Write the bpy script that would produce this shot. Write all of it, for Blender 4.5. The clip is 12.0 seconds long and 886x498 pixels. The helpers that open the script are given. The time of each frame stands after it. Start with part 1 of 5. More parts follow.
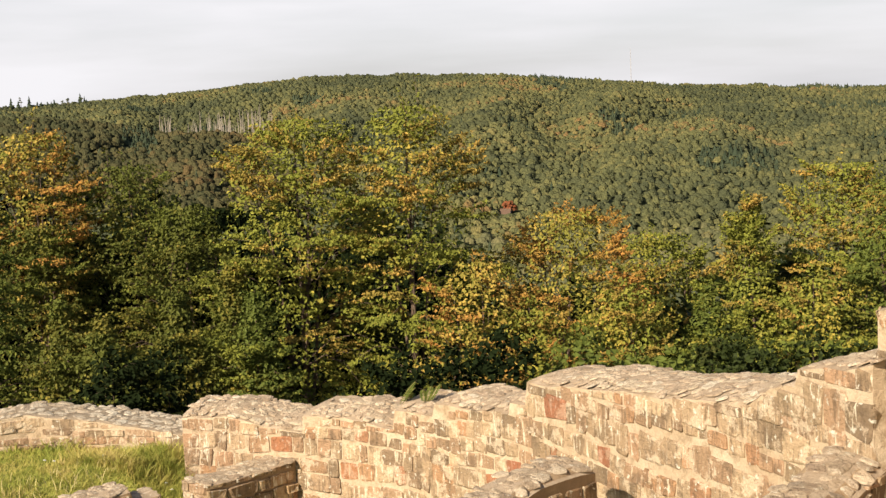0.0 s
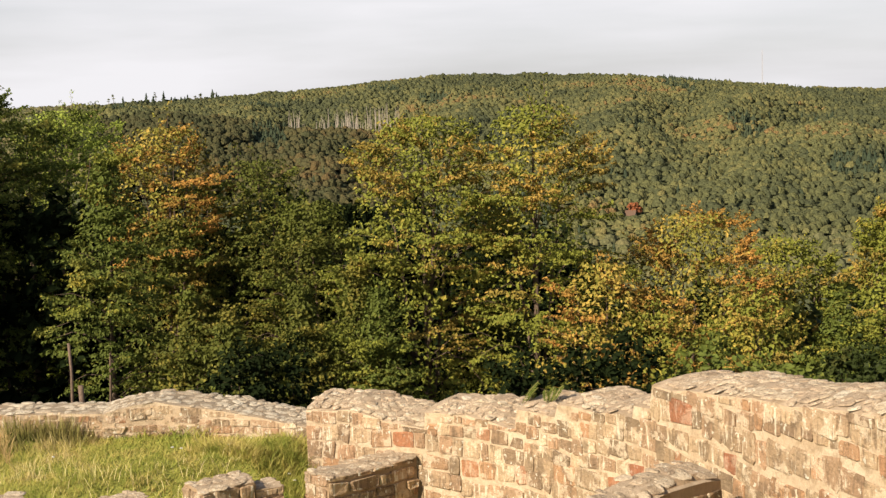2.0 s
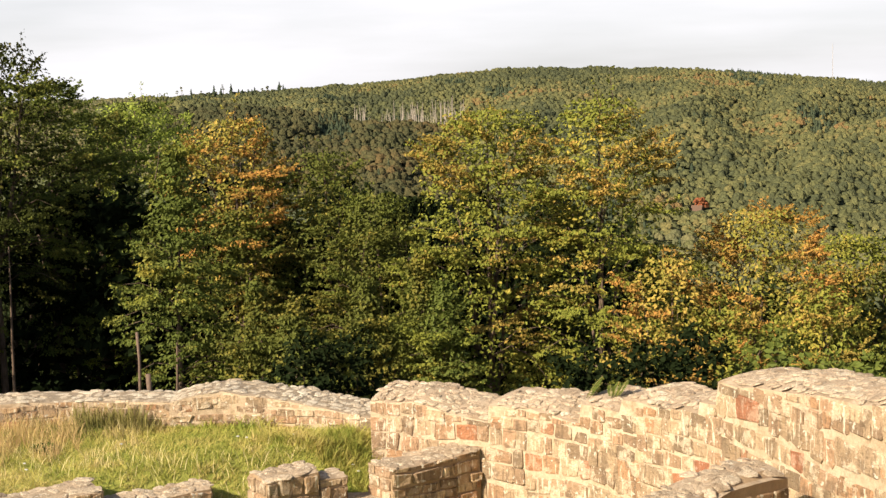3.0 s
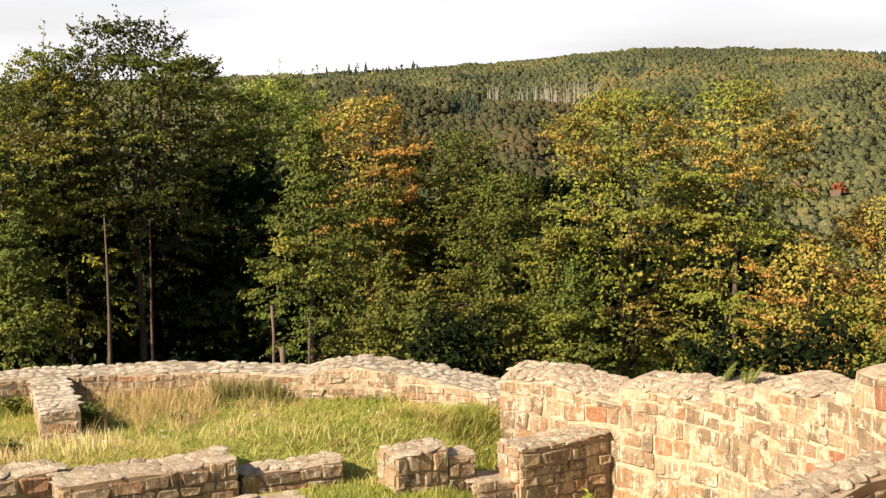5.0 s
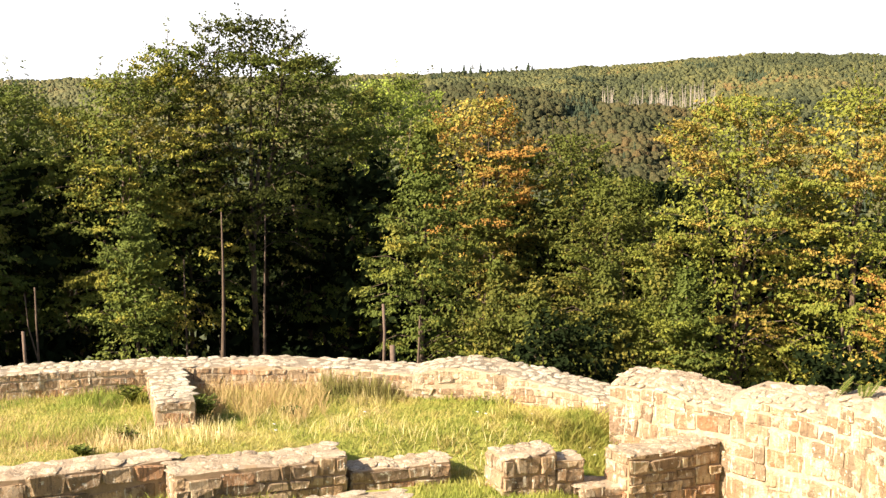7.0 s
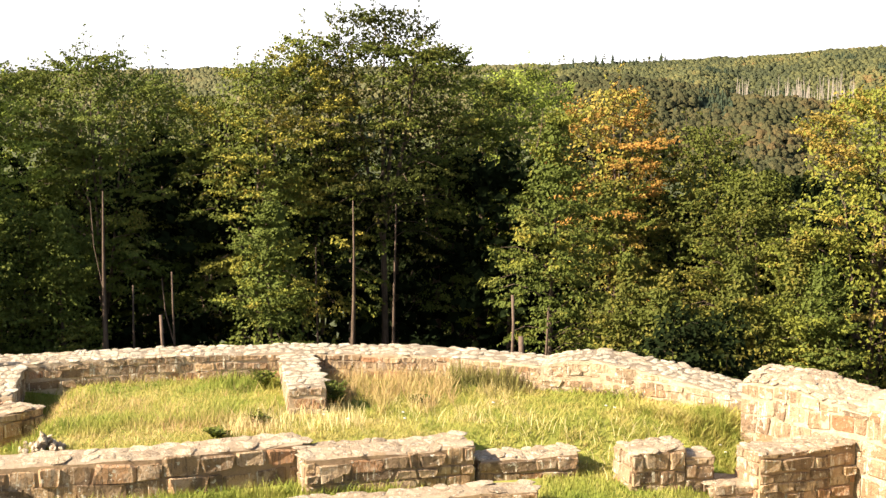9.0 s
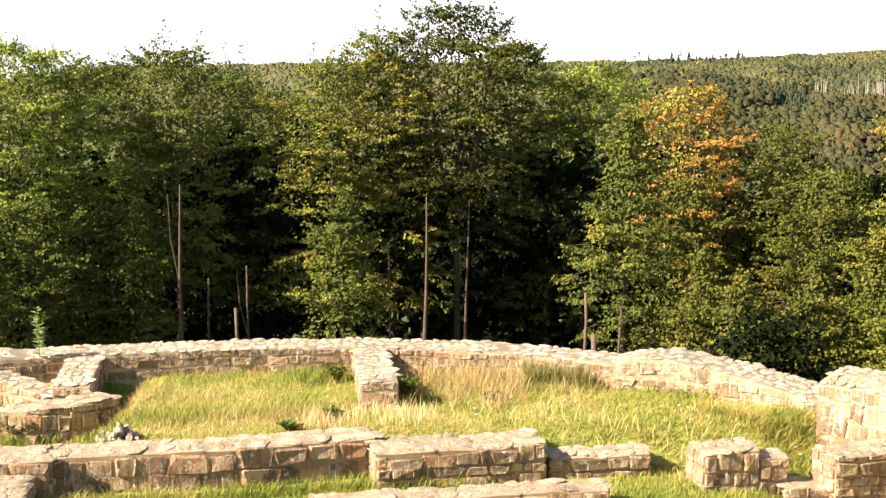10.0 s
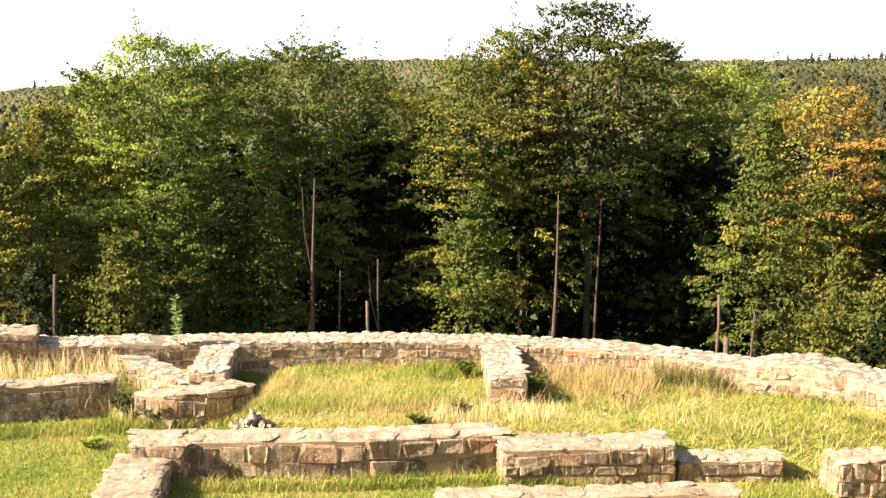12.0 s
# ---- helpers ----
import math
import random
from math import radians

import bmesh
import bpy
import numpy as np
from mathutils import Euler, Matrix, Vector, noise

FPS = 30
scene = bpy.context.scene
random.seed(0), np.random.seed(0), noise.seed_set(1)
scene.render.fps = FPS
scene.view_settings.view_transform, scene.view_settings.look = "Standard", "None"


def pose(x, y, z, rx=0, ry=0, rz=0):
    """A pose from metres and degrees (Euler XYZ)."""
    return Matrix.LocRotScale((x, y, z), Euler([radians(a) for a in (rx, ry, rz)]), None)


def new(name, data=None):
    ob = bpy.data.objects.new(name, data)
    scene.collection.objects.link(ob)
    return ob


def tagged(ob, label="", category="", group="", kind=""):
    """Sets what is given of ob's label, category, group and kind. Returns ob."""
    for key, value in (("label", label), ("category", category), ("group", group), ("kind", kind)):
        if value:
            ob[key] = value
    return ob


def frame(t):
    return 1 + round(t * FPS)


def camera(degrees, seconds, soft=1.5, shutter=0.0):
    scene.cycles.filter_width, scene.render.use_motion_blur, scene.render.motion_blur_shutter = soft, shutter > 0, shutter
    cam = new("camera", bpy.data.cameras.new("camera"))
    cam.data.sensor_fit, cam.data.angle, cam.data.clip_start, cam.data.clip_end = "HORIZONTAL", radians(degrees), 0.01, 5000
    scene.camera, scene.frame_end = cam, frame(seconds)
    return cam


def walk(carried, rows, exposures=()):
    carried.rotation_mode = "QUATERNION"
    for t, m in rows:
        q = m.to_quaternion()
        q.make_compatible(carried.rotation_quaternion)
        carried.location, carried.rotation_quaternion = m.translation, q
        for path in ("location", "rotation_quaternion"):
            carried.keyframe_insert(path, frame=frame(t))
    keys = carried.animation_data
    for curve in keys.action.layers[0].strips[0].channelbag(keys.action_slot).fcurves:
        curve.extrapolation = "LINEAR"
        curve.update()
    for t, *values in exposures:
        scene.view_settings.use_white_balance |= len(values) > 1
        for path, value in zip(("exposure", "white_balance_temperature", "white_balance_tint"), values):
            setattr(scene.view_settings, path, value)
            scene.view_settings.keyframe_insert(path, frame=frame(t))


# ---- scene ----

cam = camera(36.1, 12.0, soft=1.4)
PATH = [
    (0, pose(0.110, -0.011, 5.262, 84.21, 2.41, 0.18)),
    (0.5, pose(0.100, 0.007, 5.258, 84.29, 2.30, 1.53)),
    (1, pose(0.089, 0.020, 5.255, 84.33, 1.96, 2.60)),
    (1.5, pose(0.080, 0.029, 5.251, 84.38, 1.69, 3.76)),
    (2, pose(0.070, 0.033, 5.249, 84.36, 1.63, 5.47)),
    (2.5, pose(0.061, 0.035, 5.247, 84.32, 1.49, 6.71)),
    (3, pose(0.052, 0.034, 5.245, 84.15, 1.37, 8.21)),
    (5, pose(0.017, 0.014, 5.246, 83.40, 0.81, 13.78)),
    (5.5, pose(0.008, 0.007, 5.248, 83.37, 0.49, 14.99)),
    (6, pose(0.000, 0.000, 5.250, 83.30, 0.25, 16.23)),
    (6.5, pose(-0.008, -0.007, 5.253, 83.44, 0.05, 17.31)),
    (7, pose(-0.017, -0.013, 5.256, 83.48, -0.15, 18.56)),
    (9, pose(-0.049, -0.034, 5.267, 83.05, -0.42, 24.03)),
    (9.5, pose(-0.057, -0.038, 5.268, 82.98, -0.57, 25.47)),
    (10, pose(-0.065, -0.043, 5.269, 82.86, -0.67, 27.13)),
    (10.5, pose(-0.072, -0.047, 5.269, 82.79, -0.82, 28.62)),
    (11, pose(-0.080, -0.052, 5.267, 82.72, -0.92, 30.08)),
    (11.5, pose(-0.087, -0.057, 5.263, 82.67, -1.08, 31.47)),
    (12, pose(-0.095, -0.064, 5.257, 82.65, -1.26, 32.70)),
]
walk(cam, PATH, exposures=[(0, 0.89), (1.5, 0.86), (2, 0.85), (3, 1.09), (5, 1.17), (6, 1.45), (7, 1.68), (9, 1.72), (12, 1.85)])

# ---------------------------------------------------------------- light
SUN_AZ, SUN_EL = 137.0, 33.0     # degrees left of +y, above the horizon
world = bpy.data.worlds.new("hazy_sky")
scene.world = world
world.use_nodes = True
wt = world.node_tree
wt.nodes.clear()
w_out = wt.nodes.new("ShaderNodeOutputWorld")
w_bg = wt.nodes.new("ShaderNodeBackground")
w_sky = wt.nodes.new("ShaderNodeTexSky")
w_sky.sky_type, w_sky.sun_disc = "NISHITA", False
w_sky.sun_elevation, w_sky.sun_rotation = radians(SUN_EL), radians(-SUN_AZ)
w_sky.dust_density, w_sky.air_density = 2.0, 1.0
w_scale = wt.nodes.new("ShaderNodeMix")
w_scale.data_type, w_scale.blend_type = "RGBA", "MULTIPLY"
w_scale.inputs[0].default_value = 1.0
w_scale.inputs[7].default_value = (0.05, 0.05, 0.05, 1)
w_coord = wt.nodes.new("ShaderNodeTexCoord")
w_map = wt.nodes.new("ShaderNodeMapping")
w_map.inputs["Scale"].default_value = (1.2, 1.2, 9.0)
w_noise = wt.nodes.new("ShaderNodeTexNoise")
w_noise.inputs["Scale"].default_value = 2.2
w_noise.inputs["Detail"].default_value = 6
w_ramp = wt.nodes.new("ShaderNodeMapRange")
w_ramp.inputs["From Min"].default_value, w_ramp.inputs["From Max"].default_value = 0.3, 0.65
w_ramp.inputs["To Min"].default_value, w_ramp.inputs["To Max"].default_value = 0.58, 0.96
w_mix = wt.nodes.new("ShaderNodeMix")
w_mix.data_type = "RGBA"
w_mix.inputs[7].default_value = (0.515, 0.505, 0.522, 1)
wt.links.new(w_coord.outputs["Generated"], w_map.inputs["Vector"])
wt.links.new(w_map.outputs[0], w_noise.inputs["Vector"])
wt.links.new(w_noise.outputs[0], w_ramp.inputs["Value"])
w_sep = wt.nodes.new("ShaderNodeSeparateXYZ")
wt.links.new(w_coord.outputs["Generated"], w_sep.inputs[0])
w_haze = wt.nodes.new("ShaderNodeMapRange")
w_haze.interpolation_type = "SMOOTHSTEP"
for _k, _v in enumerate((0.11, 0.19, 1.0, 0.06)):
    w_haze.inputs[_k + 1].default_value = _v
wt.links.new(w_sep.outputs["Z"], w_haze.inputs[0])
w_mul = wt.nodes.new("ShaderNodeMath")
w_mul.operation = "MULTIPLY"
wt.links.new(w_haze.outputs[0], w_mul.inputs[0])
wt.links.new(w_ramp.outputs[0], w_mul.inputs[1])
wt.links.new(w_mul.outputs[0], w_mix.inputs[0])
wt.links.new(w_sky.outputs[0], w_scale.inputs[6])
wt.links.new(w_scale.outputs[2], w_mix.inputs[6])
wt.links.new(w_mix.outputs[2], w_bg.inputs["Color"])
wt.links.new(w_bg.outputs[0], w_out.inputs["Surface"])
w_bg.inputs["Strength"].default_value = 1.0

sun_data = bpy.data.lights.new("sun", "SUN")
sun_data.energy, sun_data.angle, sun_data.color = 4.8, radians(0.6), (1.0, 0.86, 0.66)
sun = new("sun", sun_data)
_sa, _se = radians(SUN_AZ), radians(SUN_EL)
SUN_DIR = Vector((-math.sin(_sa) * math.cos(_se), math.cos(_sa) * math.cos(_se), math.sin(_se)))
sun.rotation_mode = "QUATERNION"
sun.rotation_quaternion = SUN_DIR.to_track_quat("Z", "Y")
sun.location = SUN_DIR * 60


# ---------------------------------------------------------------- materials
def nodes_of(name):
    m = bpy.data.materials.new(name)
    m.use_nodes = True
    t = m.node_tree
    t.nodes.clear()
    out = t.nodes.new("ShaderNodeOutputMaterial")
    return m, t, out


def ramp(t, fac, stops, interp="LINEAR"):
    r = t.nodes.new("ShaderNodeValToRGB")
    r.color_ramp.interpolation = interp
    els = r.color_ramp.elements
    while len(els) < len(stops):
        els.new(0.5)
    for e, (p, c) in zip(els, stops):
        e.position, e.color = p, (*c, 1)
    t.links.new(fac, r.inputs[0])
    return r.outputs[0]


def noise_tex(t, vec, scale, detail=4, rough=0.55):
    n = t.nodes.new("ShaderNodeTexNoise")
    n.inputs["Scale"].default_value, n.inputs["Detail"].default_value = scale, detail
    n.inputs["Roughness"].default_value = rough
    t.links.new(vec, n.inputs["Vector"])
    return n.outputs[0]


def mixc(t, fac, a, b, mode="MIX"):
    m = t.nodes.new("ShaderNodeMix")
    m.data_type, m.blend_type = "RGBA", mode
    for sock, v in ((m.inputs[0], fac), (m.inputs[6], a), (m.inputs[7], b)):
        if isinstance(v, (int, float)):
            sock.default_value = v
        elif isinstance(v, tuple):
            sock.default_value = (*v, 1)
        else:
            t.links.new(v, sock)
    return m.outputs[2]


def mapr(t, v, a, b, c=0.0, d=1.0):
    m = t.nodes.new("ShaderNodeMapRange")
    for i, x in enumerate((a, b, c, d)):
        m.inputs[i + 1].default_value = x
    t.links.new(v, m.inputs[0])
    return m.outputs[0]


def bump(t, h, strength, dist):
    b = t.nodes.new("ShaderNodeBump")
    b.inputs["Strength"].default_value, b.inputs["Distance"].default_value = strength, dist
    t.links.new(h, b.inputs["Height"])
    return b.outputs[0]


def principled(t, out, color, rough=0.9, normal=None, spec=0.25):
    p = t.nodes.new("ShaderNodeBsdfPrincipled")
    if isinstance(color, tuple):
        p.inputs["Base Color"].default_value = (*color, 1)
    else:
        t.links.new(color, p.inputs["Base Color"])
    if isinstance(rough, (int, float)):
        p.inputs["Roughness"].default_value = rough
    else:
        t.links.new(rough, p.inputs["Roughness"])
    p.inputs["Specular IOR Level"].default_value = spec
    if normal:
        t.links.new(normal, p.inputs["Normal"])
    t.links.new(p.outputs[0], out.inputs[0])
    return p


def world_pos(t):
    return t.nodes.new("ShaderNodeNewGeometry").outputs["Position"]


def stone_mat(name, stops, lichen=0.25, stain=0.5, wash=0.5):
    """Weathered sandstone: one tint a stone, bedding grain, dark runs and stains, pale lichen and lime smears."""
    m, t, out = nodes_of(name)
    pos = world_pos(t)
    add = t.nodes.new("ShaderNodeMath")
    add.operation = "ADD"
    t.links.new(t.nodes.new("ShaderNodeObjectInfo").outputs["Random"], add.inputs[0])
    t.links.new(t.nodes.new("ShaderNodeNewGeometry").outputs["Random Per Island"], add.inputs[1])
    frac = t.nodes.new("ShaderNodeMath")
    frac.operation = "FRACT"
    t.links.new(add.outputs[0], frac.inputs[0])
    base = ramp(t, frac.outputs[0], stops)
    big = noise_tex(t, pos, 3.1, 5, 0.6)
    fine = noise_tex(t, pos, 24, 6, 0.65)
    base = mixc(t, mapr(t, fine, 0.35, 0.75, 0.0, 0.4), base, (0.24, 0.16, 0.09))
    base = mixc(t, mapr(t, big, 0.52, 0.62, 0.0, stain), base, (0.12, 0.084, 0.055))
    mp = t.nodes.new("ShaderNodeMapping")
    mp.inputs["Scale"].default_value = (11, 11, 1.6)
    t.links.new(pos, mp.inputs["Vector"])
    runs = noise_tex(t, mp.outputs[0], 1.5, 6, 0.65)
    base = mixc(t, mapr(t, runs, 0.38, 0.46, stain, 0.0), base, (0.13, 0.09, 0.058))
    base = mixc(t, mapr(t, runs, 0.58, 0.64, 0.0, lichen), base, (0.68, 0.61, 0.48))
    smear = noise_tex(t, pos, 4.2, 9, 0.68)
    base = mixc(t, mapr(t, smear, 0.53, 0.58, 0.0, wash), base, (0.66, 0.545, 0.405))
    pits = noise_tex(t, pos, 60, 3, 0.6)
    base = mixc(t, mapr(t, pits, 0.58, 0.7, 0.0, 0.6), base, (0.1, 0.07, 0.045))
    spots = noise_tex(t, pos, 13, 4, 0.55)
    base = mixc(t, mapr(t, spots, 0.63, 0.67, 0.0, lichen), base, (0.62, 0.59, 0.5))
    rough = mixc(t, 0.5, fine, smear)
    principled(t, out, base, mapr(t, fine, 0.2, 0.8, 0.75, 0.98), bump(t, mixc(t, 0.35, rough, big), 1.0, 0.11))
    return m


M_STONE = stone_mat("sandstone", [(0.0, (0.29, 0.2, 0.122)), (0.14, (0.48, 0.35, 0.222)), (0.28, (0.185, 0.132, 0.085)), (0.42, (0.5, 0.37, 0.235)),
                                  (0.56, (0.34, 0.225, 0.14)), (0.7, (0.43, 0.265, 0.16)), (0.84, (0.22, 0.155, 0.1)), (0.94, (0.44, 0.25, 0.135)), (1.0, (0.34, 0.17, 0.098))], 0.75, 0.55, 0.5)
M_CAP = stone_mat("cap_stone", [(0.0, (0.42, 0.36, 0.28)), (0.3, (0.6, 0.53, 0.42)), (0.5, (0.36, 0.29, 0.21)), (0.75, (0.66, 0.6, 0.49)),
                                (1.0, (0.46, 0.36, 0.25))], 0.5, 0.35, 0.4)
M_CAPTAN = stone_mat("tan_cap_stone", [(0.0, (0.36, 0.275, 0.19)), (0.35, (0.48, 0.385, 0.275)), (0.6, (0.31, 0.23, 0.16)), (0.85, (0.54, 0.45, 0.335)),
                                        (1.0, (0.46, 0.34, 0.23))], 0.6, 0.4, 0.5)
M_CAPBROWN = stone_mat("brown_cap_stone", [(0.0, (0.44, 0.33, 0.23)), (0.35, (0.55, 0.43, 0.31)), (0.6, (0.36, 0.27, 0.185)), (0.9, (0.58, 0.48, 0.35)),
                                            (1.0, (0.66, 0.58, 0.46))], 0.5, 0.4, 0.3)
M_DARKSTONE = stone_mat("weathered_stone", [(0.0, (0.22, 0.145, 0.086)), (0.16, (0.52, 0.375, 0.23)), (0.32, (0.15, 0.1, 0.062)), (0.5, (0.48, 0.32, 0.18)),
                                            (0.66, (0.25, 0.16, 0.092)), (0.84, (0.43, 0.27, 0.15)), (1.0, (0.42, 0.2, 0.1))], 0.75, 0.85, 0.3)
M_REDSTONE = stone_mat("red_stone", [(0.0, (0.33, 0.12, 0.06)), (0.6, (0.3, 0.11, 0.06)), (1.0, (0.42, 0.2, 0.09))], 0.25, 0.3, 0.25)


def mortar_mat(name, col_a, col_b):
    m, t, out = nodes_of(name)
    pos = world_pos(t)
    big = noise_tex(t, pos, 2.0, 5, 0.6)
    fine = noise_tex(t, pos, 40, 5, 0.7)
    c = mixc(t, mapr(t, big, 0.35, 0.65), col_a, col_b)
    mid = noise_tex(t, pos, 7, 7, 0.7)
    c = mixc(t, mapr(t, mid, 0.5, 0.66, 0.0, 0.75), c, (0.27, 0.19, 0.11))
    c = mixc(t, mapr(t, fine, 0.4, 0.8, 0, 0.5), c, (0.2, 0.15, 0.1))
    principled(t, out, c, 0.95, bump(t, mixc(t, 0.5, fine, mid), 0.9, 0.04))
    return m


M_MORTAR = mortar_mat("lime_mortar", (0.57, 0.46, 0.335), (0.46, 0.345, 0.23))
M_OLDMORTAR = mortar_mat("weathered_mortar", (0.41, 0.295, 0.18), (0.27, 0.18, 0.108))
M_TOPBED = mortar_mat("worn_top_mortar", (0.32, 0.245, 0.17), (0.46, 0.36, 0.26))
M_CAPBED = mortar_mat("dark_mortar", (0.2, 0.162, 0.12), (0.34, 0.275, 0.2))


def leaf_mat(name, green, gold, amount, glow=0.18, gloss=0.12):
    """Leaf blades: green turning to autumn colour in patches, light shining through."""
    m, t, out = nodes_of(name)
    pos = world_pos(t)
    isl = t.nodes.new("ShaderNodeNewGeometry").outputs["Random Per Island"]
    patch = noise_tex(t, pos, 0.6, 4, 0.6)
    s = t.nodes.new("ShaderNodeMath")
    s.operation = "MULTIPLY_ADD"
    t.links.new(isl, s.inputs[0])
    s.inputs[1].default_value = 0.14
    t.links.new(patch, s.inputs[2])
    turn = mapr(t, s.outputs[0], 0.8 - amount * 0.5, 1.02 - amount * 0.5)
    c = mixc(t, turn, green, gold)
    val = mapr(t, isl, 0, 1, 0.82, 1.18)
    hsv = t.nodes.new("ShaderNodeHueSaturation")
    t.links.new(val, hsv.inputs["Value"])
    t.links.new(c, hsv.inputs["Color"])
    c = hsv.outputs[0]
    p = principled(t, out, c, 0.65, None, gloss)
    tr = t.nodes.new("ShaderNodeBsdfTranslucent")
    t.links.new(c, tr.inputs["Color"])
    mx = t.nodes.new("ShaderNodeMixShader")
    mx.inputs[0].default_value = glow
    t.links.new(p.outputs[0], mx.inputs[1])
    t.links.new(tr.outputs[0], mx.inputs[2])
    t.links.new(mx.outputs[0], out.inputs[0])
    return m


LEAF = {
    "green": leaf_mat("leaf_green", (0.092, 0.115, 0.022), (0.2, 0.185, 0.038), 0.38),
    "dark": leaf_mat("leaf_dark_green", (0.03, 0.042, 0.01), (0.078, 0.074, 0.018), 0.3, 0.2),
    # near-black green: the wood's deep shade is put into the leaf colour
    "shade": leaf_mat("leaf_painted_shade", (0.012, 0.018, 0.007), (0.025, 0.026, 0.009), 0.2, 0.1, 0.0),
    "dusky": leaf_mat("leaf_dusky_green", (0.092, 0.104, 0.02), (0.23, 0.185, 0.036), 0.46, 0.2),
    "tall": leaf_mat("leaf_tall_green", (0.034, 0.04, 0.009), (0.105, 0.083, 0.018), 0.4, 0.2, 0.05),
    "mossy": leaf_mat("leaf_mossy_green", (0.11, 0.14, 0.028), (0.22, 0.2, 0.045), 0.35, 0.25),
    # darkened green: the dim light under the wood is painted in
    "shaded": leaf_mat("leaf_painted_dim_green", (0.03, 0.042, 0.012), (0.06, 0.064, 0.017), 0.3, 0.2),
    "olive": leaf_mat("leaf_olive", (0.11, 0.13, 0.023), (0.25, 0.205, 0.042), 0.34),
    "golden": leaf_mat("leaf_golden_green", (0.175, 0.188, 0.031), (0.36, 0.275, 0.052), 0.4),
    "yellowing": leaf_mat("leaf_yellowing", (0.24, 0.225, 0.038), (0.37, 0.285, 0.055), 0.45),
    "gold": leaf_mat("leaf_gold", (0.245, 0.19, 0.042), (0.37, 0.235, 0.055), 0.55),
    "amber": leaf_mat("leaf_amber", (0.31, 0.19, 0.044), (0.42, 0.205, 0.052), 0.55),
    "orange": leaf_mat("leaf_yellow_green", (0.2, 0.19, 0.035), (0.42, 0.28, 0.065), 0.55),
    "pale": leaf_mat("leaf_pale_green", (0.3, 0.4, 0.16), (0.4, 0.45, 0.2), 0.3, 0.4),
    "bright": leaf_mat("leaf_bright_green", (0.28, 0.335, 0.06), (0.39, 0.39, 0.08), 0.3, 0.28),
}


def bark_mat():
    m, t, out = nodes_of("bark")
    pos = world_pos(t)
    mp = t.nodes.new("ShaderNodeMapping")
    mp.inputs["Scale"].default_value = (6, 6, 1.2)
    t.links.new(pos, mp.inputs["Vector"])
    n = noise_tex(t, mp.outputs[0], 3, 6, 0.65)
    c = ramp(t, n, [(0.25, (0.055, 0.038, 0.027)), (0.55, (0.12, 0.084, 0.06)), (0.8, (0.2, 0.155, 0.12))])
    principled(t, out, c, 0.9, bump(t, n, 0.6, 0.03))
    return m


M_BARK = bark_mat()


def wood_grey():
    m, t, out = nodes_of("weathered_wood")
    n = noise_tex(t, world_pos(t), 14, 5, 0.6)
    principled(t, out, ramp(t, n, [(0.2, (0.08, 0.055, 0.042)), (0.8, (0.18, 0.125, 0.095))]), 0.9, bump(t, n, 0.5, 0.01))
    return m


M_POST = wood_grey()


def grass_mat(name, cols, glow=0.3):
    m, t, out = nodes_of(name)
    pos = world_pos(t)
    isl = t.nodes.new("ShaderNodeNewGeometry").outputs["Random Per Island"]
    patch = noise_tex(t, pos, 0.9, 6, 0.68)
    s = t.nodes.new("ShaderNodeMath")
    s.operation = "MULTIPLY_ADD"
    t.links.new(isl, s.inputs[0])
    s.inputs[1].default_value = 0.3
    t.links.new(mapr(t, patch, 0.34, 0.66, -0.15, 0.85), s.inputs[2])
    c = ramp(t, s.outputs[0], cols)
    p = principled(t, out, c, 0.8, None, 0.12)
    tr = t.nodes.new("ShaderNodeBsdfTranslucent")
    t.links.new(c, tr.inputs["Color"])
    mx = t.nodes.new("ShaderNodeMixShader")
    mx.inputs[0].default_value = glow
    t.links.new(p.outputs[0], mx.inputs[1])
    t.links.new(tr.outputs[0], mx.inputs[2])
    t.links.new(mx.outputs[0], out.inputs[0])
    return m


M_GRASS = grass_mat("meadow_grass", [(0.0, (0.17, 0.23, 0.042)), (0.35, (0.33, 0.335, 0.075)), (0.65, (0.47, 0.395, 0.13)), (1.0, (0.54, 0.42, 0.2))])
M_LUSH = grass_mat("lush_grass", [(0.0, (0.17, 0.22, 0.04)), (0.45, (0.29, 0.31, 0.065)), (1.0, (0.46, 0.39, 0.14))])
M_DRY = grass_mat("dry_grass", [(0.0, (0.66, 0.56, 0.24)), (0.5, (0.74, 0.63, 0.34)), (1.0, (0.64, 0.5, 0.27))])
M_RUSSET = grass_mat("russet_grass", [(0.0, (0.36, 0.3, 0.11)), (0.5, (0.5, 0.37, 0.17)), (1.0, (0.5, 0.3, 0.18))])
M_WEED = grass_mat("dark_weeds", [(0.0, (0.15, 0.16, 0.045)), (0.5, (0.26, 0.23, 0.08)), (1.0, (0.38, 0.28, 0.14))])


